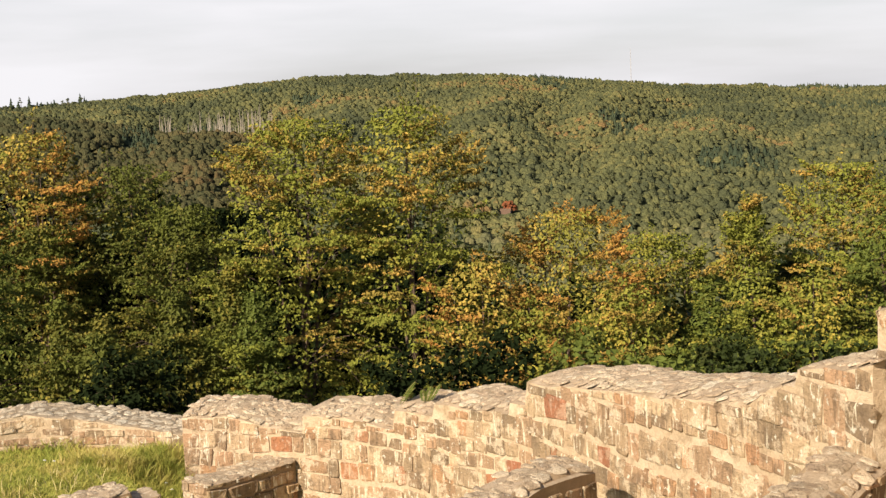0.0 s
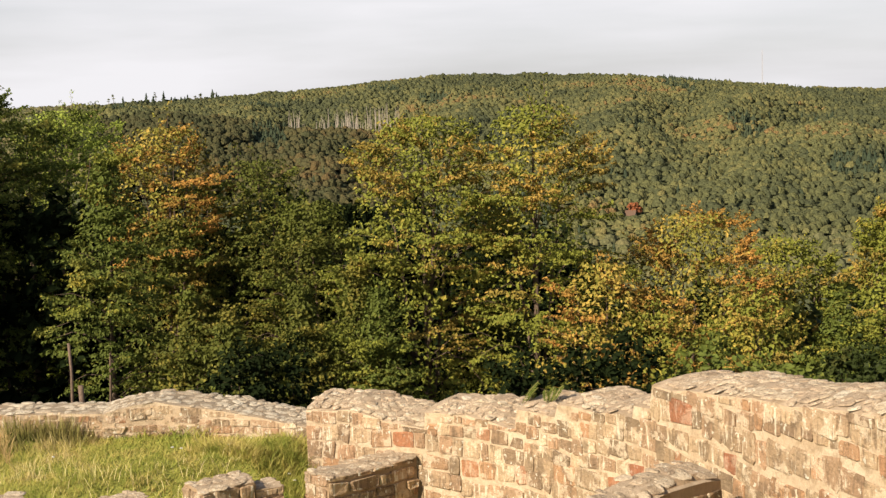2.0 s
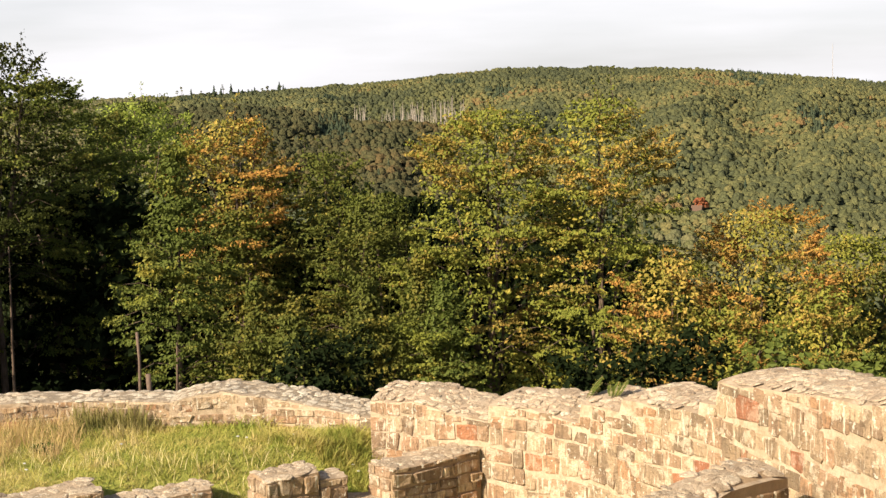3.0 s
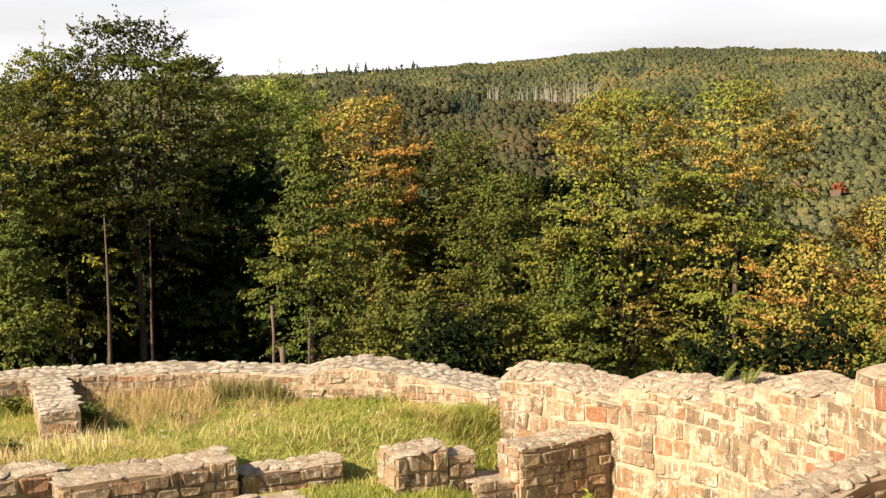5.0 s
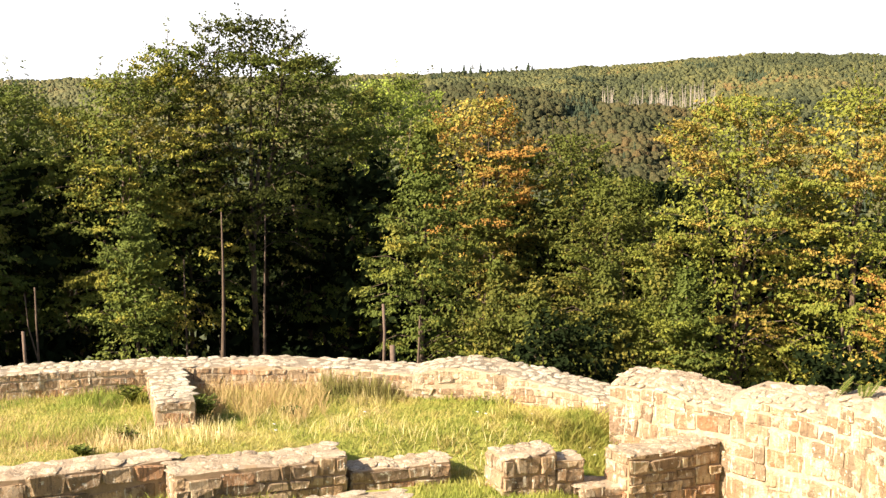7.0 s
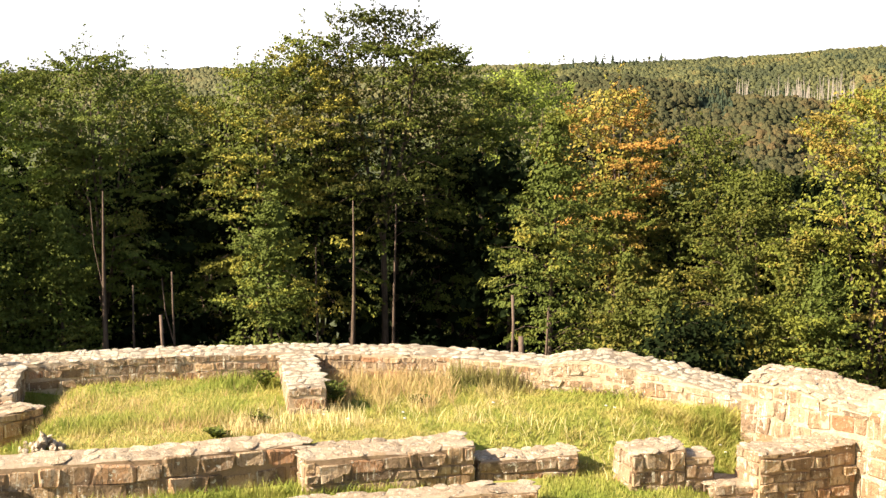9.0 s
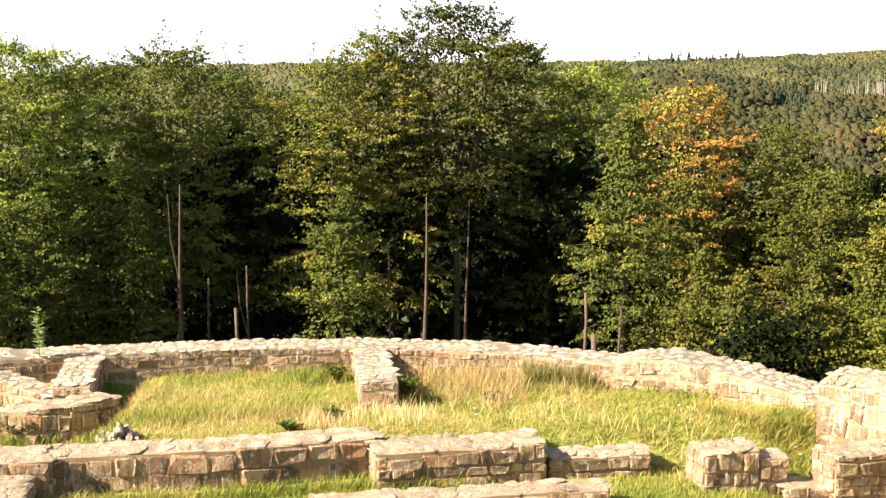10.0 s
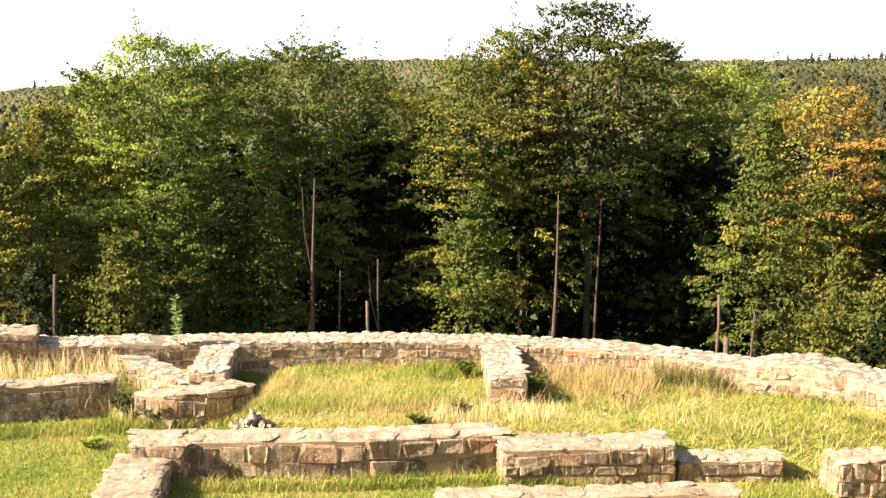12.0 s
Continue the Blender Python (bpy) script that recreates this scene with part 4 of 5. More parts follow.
TREES = [
    # azimuth, distance, top height, crown radius, colour, crown base, form, shoots
    # the golden pair and the lower trees east of it
    (6.3, 36, 5.55, 2.15, "golden", 0.2, "dome", 0), (1.6, 35.5, 5.75, 1.75, "golden", 0.25, "dome", 2), (-1.3, 32, 1.9, 1.25, "orange", 0.12, "dome", 0),
    (-4.9, 37, 2.75, 1.95, "orange", 0.12, "dome", 0), (-8.6, 43, 1.5, 1.8, "golden", 0.15, "dome", 0), (-12.6, 38, 2.8, 1.35, "golden", 0.15, "spire", 0),
    (-16.3, 40, 3.7, 1.9, "golden", 0.15, "dome", 0), (-18.4, 34, 3.5, 1.3, "green", 0.2, "dome", 0), (-7.3, 33, 1.0, 1.4, "golden", 0.08, "dome", 0),
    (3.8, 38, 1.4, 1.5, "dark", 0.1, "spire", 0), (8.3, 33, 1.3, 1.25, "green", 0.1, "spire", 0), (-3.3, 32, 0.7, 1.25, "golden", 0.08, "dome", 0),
    (-10.8, 34, 0.9, 1.2, "green", 0.08, "spire", 0), (-15.2, 33, 1.2, 1.2, "golden", 0.08, "dome", 0), (-0.6, 36, 1.2, 1.3, "green", 0.1, "spire", 0),
    # the dark beeches between the golden pair and the orange tree
    (13.2, 40, 4.5, 1.75, "dusky", 0.1, "dome", 1), (11.0, 38, 3.3, 1.45, "dusky", 0.1, "dome", 0), (11.6, 33, 1.4, 1.3, "dusky", 0.06, "spire", 0),
    (14.6, 32, 1.0, 1.25, "dusky", 0.06, "spire", 0), (16.2, 33, 1.3, 1.2, "dusky", 0.06, "spire", 0), (9.2, 35, 1.9, 1.3, "dusky", 0.08, "spire", 0),
    (16.9, 40, 5.4, 1.75, "orange", 0.42, "dome", 2), (19.4, 34, 4.65, 1.5, "green", 0.3, "spire", 1), (17.0, 39, 2.9, 1.5, "dusky", 0.12, "dome", 0),
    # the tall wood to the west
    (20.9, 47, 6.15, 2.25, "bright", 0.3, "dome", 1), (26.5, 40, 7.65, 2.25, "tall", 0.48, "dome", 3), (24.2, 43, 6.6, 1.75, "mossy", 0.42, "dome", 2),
    (22.4, 45, 5.8, 1.6, "mossy", 0.32, "dome", 0), (29.9, 40, 6.85, 1.8, "olive", 0.3, "dome", 5), (31.9, 39, 6.1, 1.6, "olive", 0.36, "dome", 2), (31.3, 34, 2.6, 1.5, "green", 0.03, "spire", 0),
    # the 'shaded' trees carry the wood's dim light in their leaf colour
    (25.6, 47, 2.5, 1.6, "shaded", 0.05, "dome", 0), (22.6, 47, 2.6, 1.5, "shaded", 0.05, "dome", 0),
    (38.2, 40, 6.3, 1.8, "mossy", 0.36, "dome", 4), (36.0, 42, 5.8, 1.7, "mossy", 0.4, "dome", 2), (40.4, 42, 5.9, 1.5, "mossy", 0.3, "dome", 0), (34.0, 46, 5.2, 1.7, "dusky", 0.3, "dome", 0),
    (39.9, 37, 2.3, 1.4, "mossy", 0.04, "spire", 0), (36.6, 45, 2.2, 1.4, "mossy", 0.1, "dome", 0), (42.3, 38, 2.6, 1.5, "mossy", 0.05, "dome", 0),
    (45.2, 38, 6.35, 1.75, "bright", 0.42, "dome", 2), (43.1, 39, 6.2, 1.45, "bright", 0.44, "dome", 0), (47.0, 39, 5.4, 1.4, "bright", 0.3, "dome", 0), (48.9, 38, 4.5, 1.55, "olive", 0.12, "dome", 0),
    (51.2, 36, 4.0, 1.6, "olive", 0.1, "dome", 0), (46.2, 32, 1.6, 1.35, "dusky", 0.04, "spire", 0), (44.2, 36, 2.4, 1.4, "mossy", 0.05, "dome", 0), (53.5, 37, 4.4, 1.8, "dusky", 0.12, "dome", 0),
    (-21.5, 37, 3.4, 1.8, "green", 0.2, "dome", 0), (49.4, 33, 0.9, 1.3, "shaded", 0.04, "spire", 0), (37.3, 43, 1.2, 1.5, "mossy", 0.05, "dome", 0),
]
LABELS = {"golden": "beech turning golden green at the wood's edge", "orange": "beech with orange autumn leaves", "green": "green leafy beech at the wood's edge",
          "olive": "olive-green beech with yellowing leaves", "dark": "dark green beech at the woodland edge", "dusky": "dark beech with olive-tipped sprays", "tall": "tall dark green beech with a bronzing top", "mossy": "deep green beech with yellowing top",
          "shaded": "young beech under the wood, dim light put into its leaf colour", "bright": "fresh bright green ash tree", "shade": "tree deep in the wood, its shade put into near-black leaves"}
for i, (az, d, top, rad, colour, low, form, shoots) in enumerate(TREES):
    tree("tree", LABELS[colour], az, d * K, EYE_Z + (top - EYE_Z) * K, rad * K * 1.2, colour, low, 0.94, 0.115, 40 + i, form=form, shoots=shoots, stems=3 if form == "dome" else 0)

# rows deeper in the wood, mostly with its shade put into near-black leaves
rb = random.Random(11)
BACK_AZ = [-24, -12, -11, -1, 0.5, 6, 10, 14, 18, 24, 30, 38, 44, 50, 56]
BACK_EL = [-4.5, -5.6, -6.6, -6.4, -4.2, -2.5, -2.6, -2.2, -1.6, -1.2, -1.0, -1.2, -1.6, -2.2, -2.5]
for row, (d0, step) in enumerate(((51, 2.9), (62, 2.8), (86, 2.0))):
    az = -26 + rb.uniform(0, 1)
    while az < 58:
        d = d0 + rb.uniform(-3, 3)
        el = float(np.interp(az, BACK_AZ, BACK_EL)) - rb.uniform(0.3, 1.3) - (1.5 if d0 > 80 else 0)
        topz = EYE_Z + d * math.tan(radians(el))
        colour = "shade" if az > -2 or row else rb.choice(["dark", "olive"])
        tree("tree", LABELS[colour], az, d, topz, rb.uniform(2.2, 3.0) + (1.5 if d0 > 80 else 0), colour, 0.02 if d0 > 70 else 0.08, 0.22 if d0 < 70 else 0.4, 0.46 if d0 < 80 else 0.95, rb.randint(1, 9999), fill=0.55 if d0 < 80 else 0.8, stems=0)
        az += step * rb.uniform(0.8, 1.25)


# ---------------------------------------------------------------- far wooded hills
def crown_blob(verts, faces, r, p, w, h, cone):
    """One far tree: a lumpy rounded crown, or a spruce cone."""
    base, n = len(verts), 5
    ang = np.arange(n) * 2 * np.pi / n + r.uniform(0, 6)
    rings = [(0.4, 0.62), (0.9, 0.08)] if cone else [(0.66, 0.84), (1.05, 0.36)]
    verts.append((p.x + r.uniform(-0.2, 0.2) * w, p.y + r.uniform(-0.2, 0.2) * w, p.z + h))
    for f, hz in rings:
        k = f * w * r.uniform(0.6, 1.35, n)
        zz = p.z + h * hz + r.uniform(-0.09, 0.09, n) * h
        verts.extend(zip(p.x + np.cos(ang) * k, p.y + np.sin(ang) * k, zz))
    for i in range(n):
        j = (i + 1) % n
        faces.append((base, base + 1 + i, base + 1 + j))
        for q in range(len(rings) - 1):
            o = base + 1 + q * n
            faces.append((o + i, o + n + i, o + n + j, o + j))


def far_woods():
    r = np.random.RandomState(5)
    sets = {"main": ([], []), "west": ([], []), "spur": ([], []), "spruce": ([], [])}
    rr = 110.0
    while rr < 1800:
        gap = float(np.interp(rr, [110, 500, 900, 1800], [5.2, 4.9, 5.4, 5.8]))
        az = -21.0
        while az < 53.5:
            d_az = math.degrees(gap / rr)
            a, q = az + r.uniform(-0.6, 0.6) * d_az, rr + r.uniform(-0.6, 0.6) * gap
            az += d_az * r.uniform(0.85, 1.3)
            z = ground_z(a, q)
            crest = EYE_Z + 1000 * math.tan(radians(spur_line(a) - 0.5))
            on_spur = 4 < a < 19.5 + 2 * noise.noise(Vector((a, q * 0.01, 1.0))) and q > 560 and abs(z - (crest - abs(q - 1000) * (0.13 if q < 1000 else 0.05))) < 7
            if 4 < a < 19 and 1090 < q < 1200 and z < crest:
                continue
            if math.degrees(math.atan2(z + 9 - EYE_Z, q)) < float(np.interp(a, [-20, -12, -1, 2, 10, 18, 22, 52], [-5.2, -6.8, -6.8, -4.0, -3.4, -2.4, -1.7, -2.4])):
                continue
            if -2.8 < a < -1.95 and 722 < q < 752:
                continue
            stand = noise.noise(Vector((a * 0.35, q * 0.006, 9.0)))
            size = 1.05 + 0.45 * noise.noise(Vector((a * 0.9, q * 0.02, 4.0)))
            young = max(0.0, min(1.0, (z + 52) / -20.0)) if a < 3 else 0.0
            w, h = (2.1 + 2.2 * r.uniform(0, 1) ** 1.6) * size * (1 - 0.15 * young), r.uniform(2.8, 6.2) * size * (1 - 0.3 * young)
            cone = (stand > 0.4 and r.rand() < 0.8) or r.rand() < 0.015
            if cone:
                w, h = w * 0.62, h * 1.25
            crown_blob(*sets["spruce" if cone else "spur" if on_spur else "west" if a > 20 + 3 * stand or (young > 0.4 and r.rand() < 0.6) else "main"], r, polar(a, q, z), w, h, cone)
        rr += gap
    for key, mat, label in (("main", M_WOODS, "mixed green and yellowing woodland covering the far hill"), ("west", M_WOODS_WEST, "olive and golden woodland on the lower slopes, haze put into its pale tints"), ("spur", M_WOODS_BROWN, "brownish beech wood on the nearer ridge"),
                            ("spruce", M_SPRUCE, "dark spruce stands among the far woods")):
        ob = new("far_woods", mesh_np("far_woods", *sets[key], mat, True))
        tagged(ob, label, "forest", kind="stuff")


far_woods()


def ridge_details():
    r = np.random.RandomState(8)
    # bare dead spruces along the edge of the clearing
    pieces = []
    for _ in range(80):
        a = r.choice([7.6, 8.3, 9.0, 9.6, 10.5, 11.4]) + r.normal(0, 0.28)
        q = 1035 + r.uniform(0, 70)
        p = polar(a, q, ground_z(a, q))
        h = r.uniform(12, 25)
        pieces.append(tube([p, p + Vector((r.uniform(-0.5, 0.5), 0, h * 0.6)), p + Vector((r.uniform(-1, 1), 0, h))], [0.45, 0.32, 0.1], 4))
    tagged(new("dead_spruces", mesh_np("dead_spruces", *join(pieces), M_DEADWOOD)), "pale dead spruce trunks beside a clearing", "forest", kind="stuff")
    # lone trees that stand up out of the skyline: ragged spruces and thin broad-leaved survivors
    for k in range(30):
        a = 14.6 + 4.9 * r.uniform(0, 1) if k < 25 else 40.5 + (k - 25) * 2.2
        q = 1735.0
        p = polar(a, q, ground_z(a, q))
        h = r.uniform(7, 18)
        spruce = r.uniform(0, 1) < 0.6
        e = thing("conifer" if spruce else "tree", p, "lone ragged spruce standing up from the skyline" if spruce else "thin lone tree standing on the bare ridge", "tree", "skyline trees")
        vs, fs = [], []
        if spruce:
            for lay in range(5):
                crown_blob(vs, fs, r, Vector((0, 0, h * (0.2 + 0.14 * lay))), (5 - lay) * 0.7 * r.uniform(0.5, 1.2) + 0.5, h * 0.26, True)
        else:
            for lay in range(4):
                crown_blob(vs, fs, r, Vector((r.uniform(-1.4, 1.4), 0, h * r.uniform(0.5, 0.85))), r.uniform(0.8, 1.8), r.uniform(1.5, 3.0), False)
        part("crown", mesh_np("crown", vs, fs, M_SPRUCE if spruce else M_WOODS), e)
        part("trunk", mesh_np("trunk", *tube([(0, 0, 0), (0, 0, h * 0.95)], [0.5, 0.1], 5), M_BARK), e)


ridge_details()


def radio_mast():
    p = polar(-7.69, 1740, ground_z(-7.69, 1740))
    e = thing("radio_mast", p, "slender grey radio mast on the far hilltop", "mast")
    pieces = []
    for k in range(3):
        a = k * 2.094
        o = Vector((math.cos(a) * 0.5, math.sin(a) * 0.5, 0))
        pieces.append(tube([o, o * 0.5 + Vector((0, 0, 42))], [0.2, 0.15], 4))
    part("mast_legs", mesh_np("mast_legs", *join(pieces), M_METAL), e)
    part("antenna", mesh_np("antenna", *tube([(0, 0, 40), (0, 0, 47)], [0.35, 0.15], 5), M_METAL), e)
    rungs = []
    for k in range(13):
        z = 3 * k + 2
        for j in range(3):
            a, b = j * 2.094, (j + 1) * 2.094
            rungs.append(tube([(math.cos(a) * 0.4, math.sin(a) * 0.4, z), (math.cos(b) * 0.4, math.sin(b) * 0.4, z + 1.5)], [0.06, 0.06], 3))
    part("bracing", mesh_np("bracing", *join(rungs), M_METAL), e)["kind"] = "stuff"


radio_mast()


def farmhouse():
    az, d = -2.3, 745
    z = ground_z(az, d)
    e = thing("farmhouse", polar(az, d, z - 2.4), "small white farmhouse with a brown roof in the valley", "house")
    w, l, h = 2.0, 2.6, 2.4
    v = [(-l, -w, -1), (l, -w, -1), (l, w, -1), (-l, w, -1), (-l, -w, h), (l, -w, h), (l, w, h), (-l, w, h), (-l, 0, h + 2.6), (l, 0, h + 2.6)]
    f = [(0, 1, 5, 4), (1, 2, 6, 9, 5), (2, 3, 7, 6), (3, 0, 4, 8, 7)]
    part("wall", mesh_np("wall", v, f, M_PLASTER), e)
    o = 0.5
    v = [(-l - o, -w - o, h - 0.4), (l + o, -w - o, h - 0.4), (l + o, 0, h + 2.8), (-l - o, 0, h + 2.8), (-l - o, w + o, h - 0.4), (l + o, w + o, h - 0.4)]
    v += [(x, y, q + 0.25) for x, y, q in v]
    f = [(0, 1, 2, 3), (3, 2, 5, 4), (6, 9, 8, 7), (9, 10, 11, 8), (0, 6, 7, 1), (4, 5, 11, 10), (0, 3, 9, 6), (3, 4, 10, 9), (1, 7, 8, 2), (2, 8, 11, 5)]
    part("roof", mesh_np("roof", v, f, M_ROOF), e)
    for k in (-1.4, 0, 1.4):
        vv, ff = [(k - 0.35, -w - 0.04, 0.4), (k + 0.35, -w - 0.04, 0.4), (k + 0.35, -w - 0.04, 1.5), (k - 0.35, -w - 0.04, 1.5)], [(0, 1, 2, 3)]
        part("window", mesh_np("window", vv, ff, M_PANE), e)
    e.rotation_euler = (0, 0, radians(-20))
    # a red-leaved tree beside it
    r = np.random.RandomState(3)
    az = -2.47
    t = thing("tree", polar(az, 748, ground_z(az, 748)), "round red-leaved tree beside the farmhouse", "tree")
    vs, fs = [], []
    for k in range(16):
        crown_blob(vs, fs, r, Vector((r.uniform(-3.6, 3.6), r.uniform(-2, 2), r.uniform(-0.5, 4.0))), r.uniform(1.5, 2.4), 3.0, False)
    part("crown", mesh_np("crown", vs, fs, M_REDLEAF), t)
    part("trunk", mesh_np("trunk", *tube([(0, 0, -1), (0, 0, 4)], [0.5, 0.3], 6), M_BARK), t)


farmhouse()


# ---------------------------------------------------------------- grass and plants
def blades(roots, height, width, lean, seed):
    """Bent grass blades: five corners each."""
    r = np.random.RandomState(seed)
    n = len(roots)
    a = r.uniform(0, 2 * np.pi, n)
    side = np.stack([np.cos(a), np.sin(a), np.zeros(n)], 1) * (width * r.uniform(0.7, 1.3, n))[:, None]
    b = r.uniform(0, 2 * np.pi, n)
    tip = np.stack([np.cos(b), np.sin(b), np.zeros(n)], 1) * (height * lean * r.uniform(0.2, 1.2, n))[:, None]
    up = np.zeros((n, 3))
    up[:, 2] = height
    v = np.empty((n, 5, 3))
    v[:, 0], v[:, 1] = roots - side, roots + side
    v[:, 2] = roots + side * 0.75 + up * 0.55 + tip * 0.35
    v[:, 3] = roots - side * 0.75 + up * 0.55 + tip * 0.35
    v[:, 4] = roots + up + tip
    i = np.arange(n)[:, None] * 5
    q = (i + np.array([[0, 1, 2, 3]])).tolist()
    t = (i + np.array([[3, 2, 4]])).tolist()
    return v.reshape(-1, 3), q + t


ARC_AZ = [math.degrees(math.atan2(-x, y)) for x, y in ARC] + [16, 13, 11]
ARC_R = [math.hypot(x, y) for x, y in ARC] + [20.95, 20.3, 19.7]
_o = np.argsort(ARC_AZ)
ARC_AZ, ARC_R = np.array(ARC_AZ)[_o], np.array(ARC_R)[_o]
LOW_P = [(-12.35, 12.05), (-11.6, 12.55), (-10.35, 13.54), (-8.78, 15.0), (-6.7, 16.2), (-5.55, 16.85), (-4.2, 17.2), (-3.2, 17.45), (-2.2, 18.4)]
LOW_AZ = np.array([math.degrees(math.atan2(-x, y)) for x, y in LOW_P][::-1])
LOW_R = np.array([math.hypot(x, y) for x, y in LOW_P][::-1])


def scatter(n, az0, az1, near, far, seed, keep=None):
    """Random turf points between two distances (functions of the azimuth)."""
    r = np.random.RandomState(seed)
    out = []
    while len(out) < n:
        a = r.uniform(az0, az1)
        lo, hi = near(a), far(a)
        if hi <= lo:
            continue
        d = math.sqrt(r.uniform(lo * lo, hi * hi))
        p = polar(a, d)
        if keep and not keep(p, a, d, r):
            continue
        z = ground_z(a, d) - 0.01
        if z > -0.3:
            out.append((p.x, p.y, z))
    return np.array(out)


low_r = lambda a: float(np.interp(a, LOW_AZ, LOW_R))
arc_r = lambda a: float(np.interp(a, ARC_AZ, ARC_R))


def off_stub(p, a, d, r):
    # the spur wall's footprint
    q = Vector((p.x + 9.73, p.y - 16.9))
    u, w = q.dot(Vector((-0.55, 0.835))), q.dot(Vector((0.835, 0.55)))
    return not (-0.05 < u < 3 and abs(w) < 0.3)


def patchy(lo, hi, scale, seed):
    def keep(p, a, d, r):
        if not off_stub(p, a, d, r):
            return False
        v = noise.noise(Vector((p.x * scale, p.y * scale, seed)))
        return r.uniform(lo, hi) < v
    return keep


def grass(name, roots, hmin, hmax, width, lean, mat, label, seed):
    r = np.random.RandomState(seed)
    v, f = blades(roots, r.uniform(hmin, hmax, len(roots)), width, lean, seed)
    tagged(new(name, mesh_np(name, v, f, mat)), label, "grass", kind="stuff")


grass("terrace_grass", scatter(52000, 8, 42.6, lambda a: low_r(a) + 0.6, arc_r, 1, off_stub), 0.03, 0.1, 0.0055, 1.3, M_GRASS, "sunlit yellow-green meadow grass on the terrace", 1)
grass("court_grass", scatter(16000, 25, 46, lambda a: 14.6, lambda a: low_r(a) if a < 45.5 else 17.5, 2), 0.04, 0.1, 0.006, 0.6, M_LUSH, "short fresh green grass of the lower court", 2)
grass("west_lawn_grass", scatter(16000, 43.5, 53, lambda a: 16.6, lambda a: 20.6, 3), 0.03, 0.09, 0.006, 0.6, M_LUSH, "short green lawn grass beside the low walls", 3)
grass("gap_grass", scatter(5000, 8, 20, lambda a: low_r(a) - 0.9, lambda a: low_r(a) + 0.7, 4), 0.05, 0.12, 0.006, 0.6, M_LUSH, "green grass in the gaps of the low wall", 4)
grass("dry_grass", scatter(1700, 43.4, 52.5, lambda a: 20.6, lambda a: 21.3 if a < 46 else 21.9, 5), 0.12, 0.5, 0.006, 0.55, M_DRY, "tall dry straw-coloured grass between the walls", 5)
grass("dry_grass", scatter(750, 13, 30, lambda a: arc_r(a) - 3.4, lambda a: arc_r(a) - 0.1, 6, patchy(-0.1, 0.6, 0.7, 3.0)), 0.1, 0.26, 0.004, 0.8, M_DRY,
      "pale dry seed grass standing above the meadow", 6)
grass("dry_grass", scatter(700, 27.5, 33.5, lambda a: low_r(a) + 1.0, lambda a: low_r(a) + 2.0, 7, off_stub), 0.12, 0.3, 0.004, 0.6, M_DRY, "dry grass stalks behind the low wall", 7)
grass("dark_weeds", scatter(520, 20.2, 26.0, lambda a: arc_r(a) - 0.25 - 0.9 * max(0.0, math.sin((a - 20.0) * 0.55)), lambda a: arc_r(a) - 0.02, 8), 0.06, 0.3, 0.006, 0.8, M_WEED, "dark green weeds along the foot of the curved wall", 8)


# ---------------------------------------------------------------- undergrowth and small plants
ru = random.Random(21)
az = -22.0
while az < 54:
    d = ru.uniform(30, 35)
    # from -4 degrees on, shade is put into the undergrowth's leaf colour
    if az < 15:
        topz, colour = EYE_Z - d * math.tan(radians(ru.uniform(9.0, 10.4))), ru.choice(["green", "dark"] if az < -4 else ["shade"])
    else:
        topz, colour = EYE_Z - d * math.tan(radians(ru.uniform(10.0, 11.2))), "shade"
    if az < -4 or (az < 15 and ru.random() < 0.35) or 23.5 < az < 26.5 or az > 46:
        tree("shrub", "leafy young beech below the wall" if colour != "shade" else "undergrowth below the wall, shade put into its near-black leaves", az, d, topz, ru.uniform(1.1, 1.7), colour, 0.04, 0.6, 0.16,
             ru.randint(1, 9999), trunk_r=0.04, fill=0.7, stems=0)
    az += ru.uniform(1.5, 2.4)


def bare_trunk(name, label, az, d, top, r0, r1, lean=(0.0, 0.0), category="tree", fork=False, mat=M_BARK):
    g = ground_z(az, d) - 0.2
    foot = polar(az, d, g)
    e = thing(name, foot, label, category)
    H = top - g
    pts = [Vector((lean[0] * q * H + 0.04 * math.sin(q * 7 + az), lean[1] * q * H, H * q)) for q in np.linspace(0, 1, 7)]
    part("trunk" if category == "tree" else "stake", mesh_np("trunk", *tube(pts, [r0 + (r1 - r0) * q for q in np.linspace(0, 1, 7)], 7), mat, True), e)
    if fork:
        a, b = pts[4], pts[4] + Vector((-0.45, 0.0, H * 0.3))
        part("branch", mesh_np("branch", *tube([a, a.lerp(b, 0.5) + Vector((-0.12, 0, 0)), b], [r1, r1 * 0.8, r1 * 0.4], 5), mat, True), e)
    return e


bare_trunk("tree", "slender shaded beech trunk", 27.9, 44.8, 1.4, 0.14, 0.02, (0.004, 0))
bare_trunk("tree", "slender shaded beech trunk", 26.1, 46.0, 1.2, 0.1, 0.02)
bare_trunk("tree", "tall brown beech trunk under its crown", 38.1, 43.0, 1.9, 0.14, 0.02, (-0.01, 0), fork=True)
bare_trunk("tree", "slender beech trunk at the wood's edge", 19.6, 39.2, -1.2, 0.075, 0.03)
bare_trunk("tree", "slender pale beech trunk", 16.5, 46.6, 1.65, 0.09, 0.05, (0.01, 0))
bare_trunk("tree", "thin bare sapling in the dark of the wood", 36.95, 44, -1.2, 0.05, 0.03, (-0.01, 0))
bare_trunk("tree", "thin forked sapling in the dark of the wood", 35.4, 44, -0.8, 0.05, 0.03, (0.0, 0), fork=True)
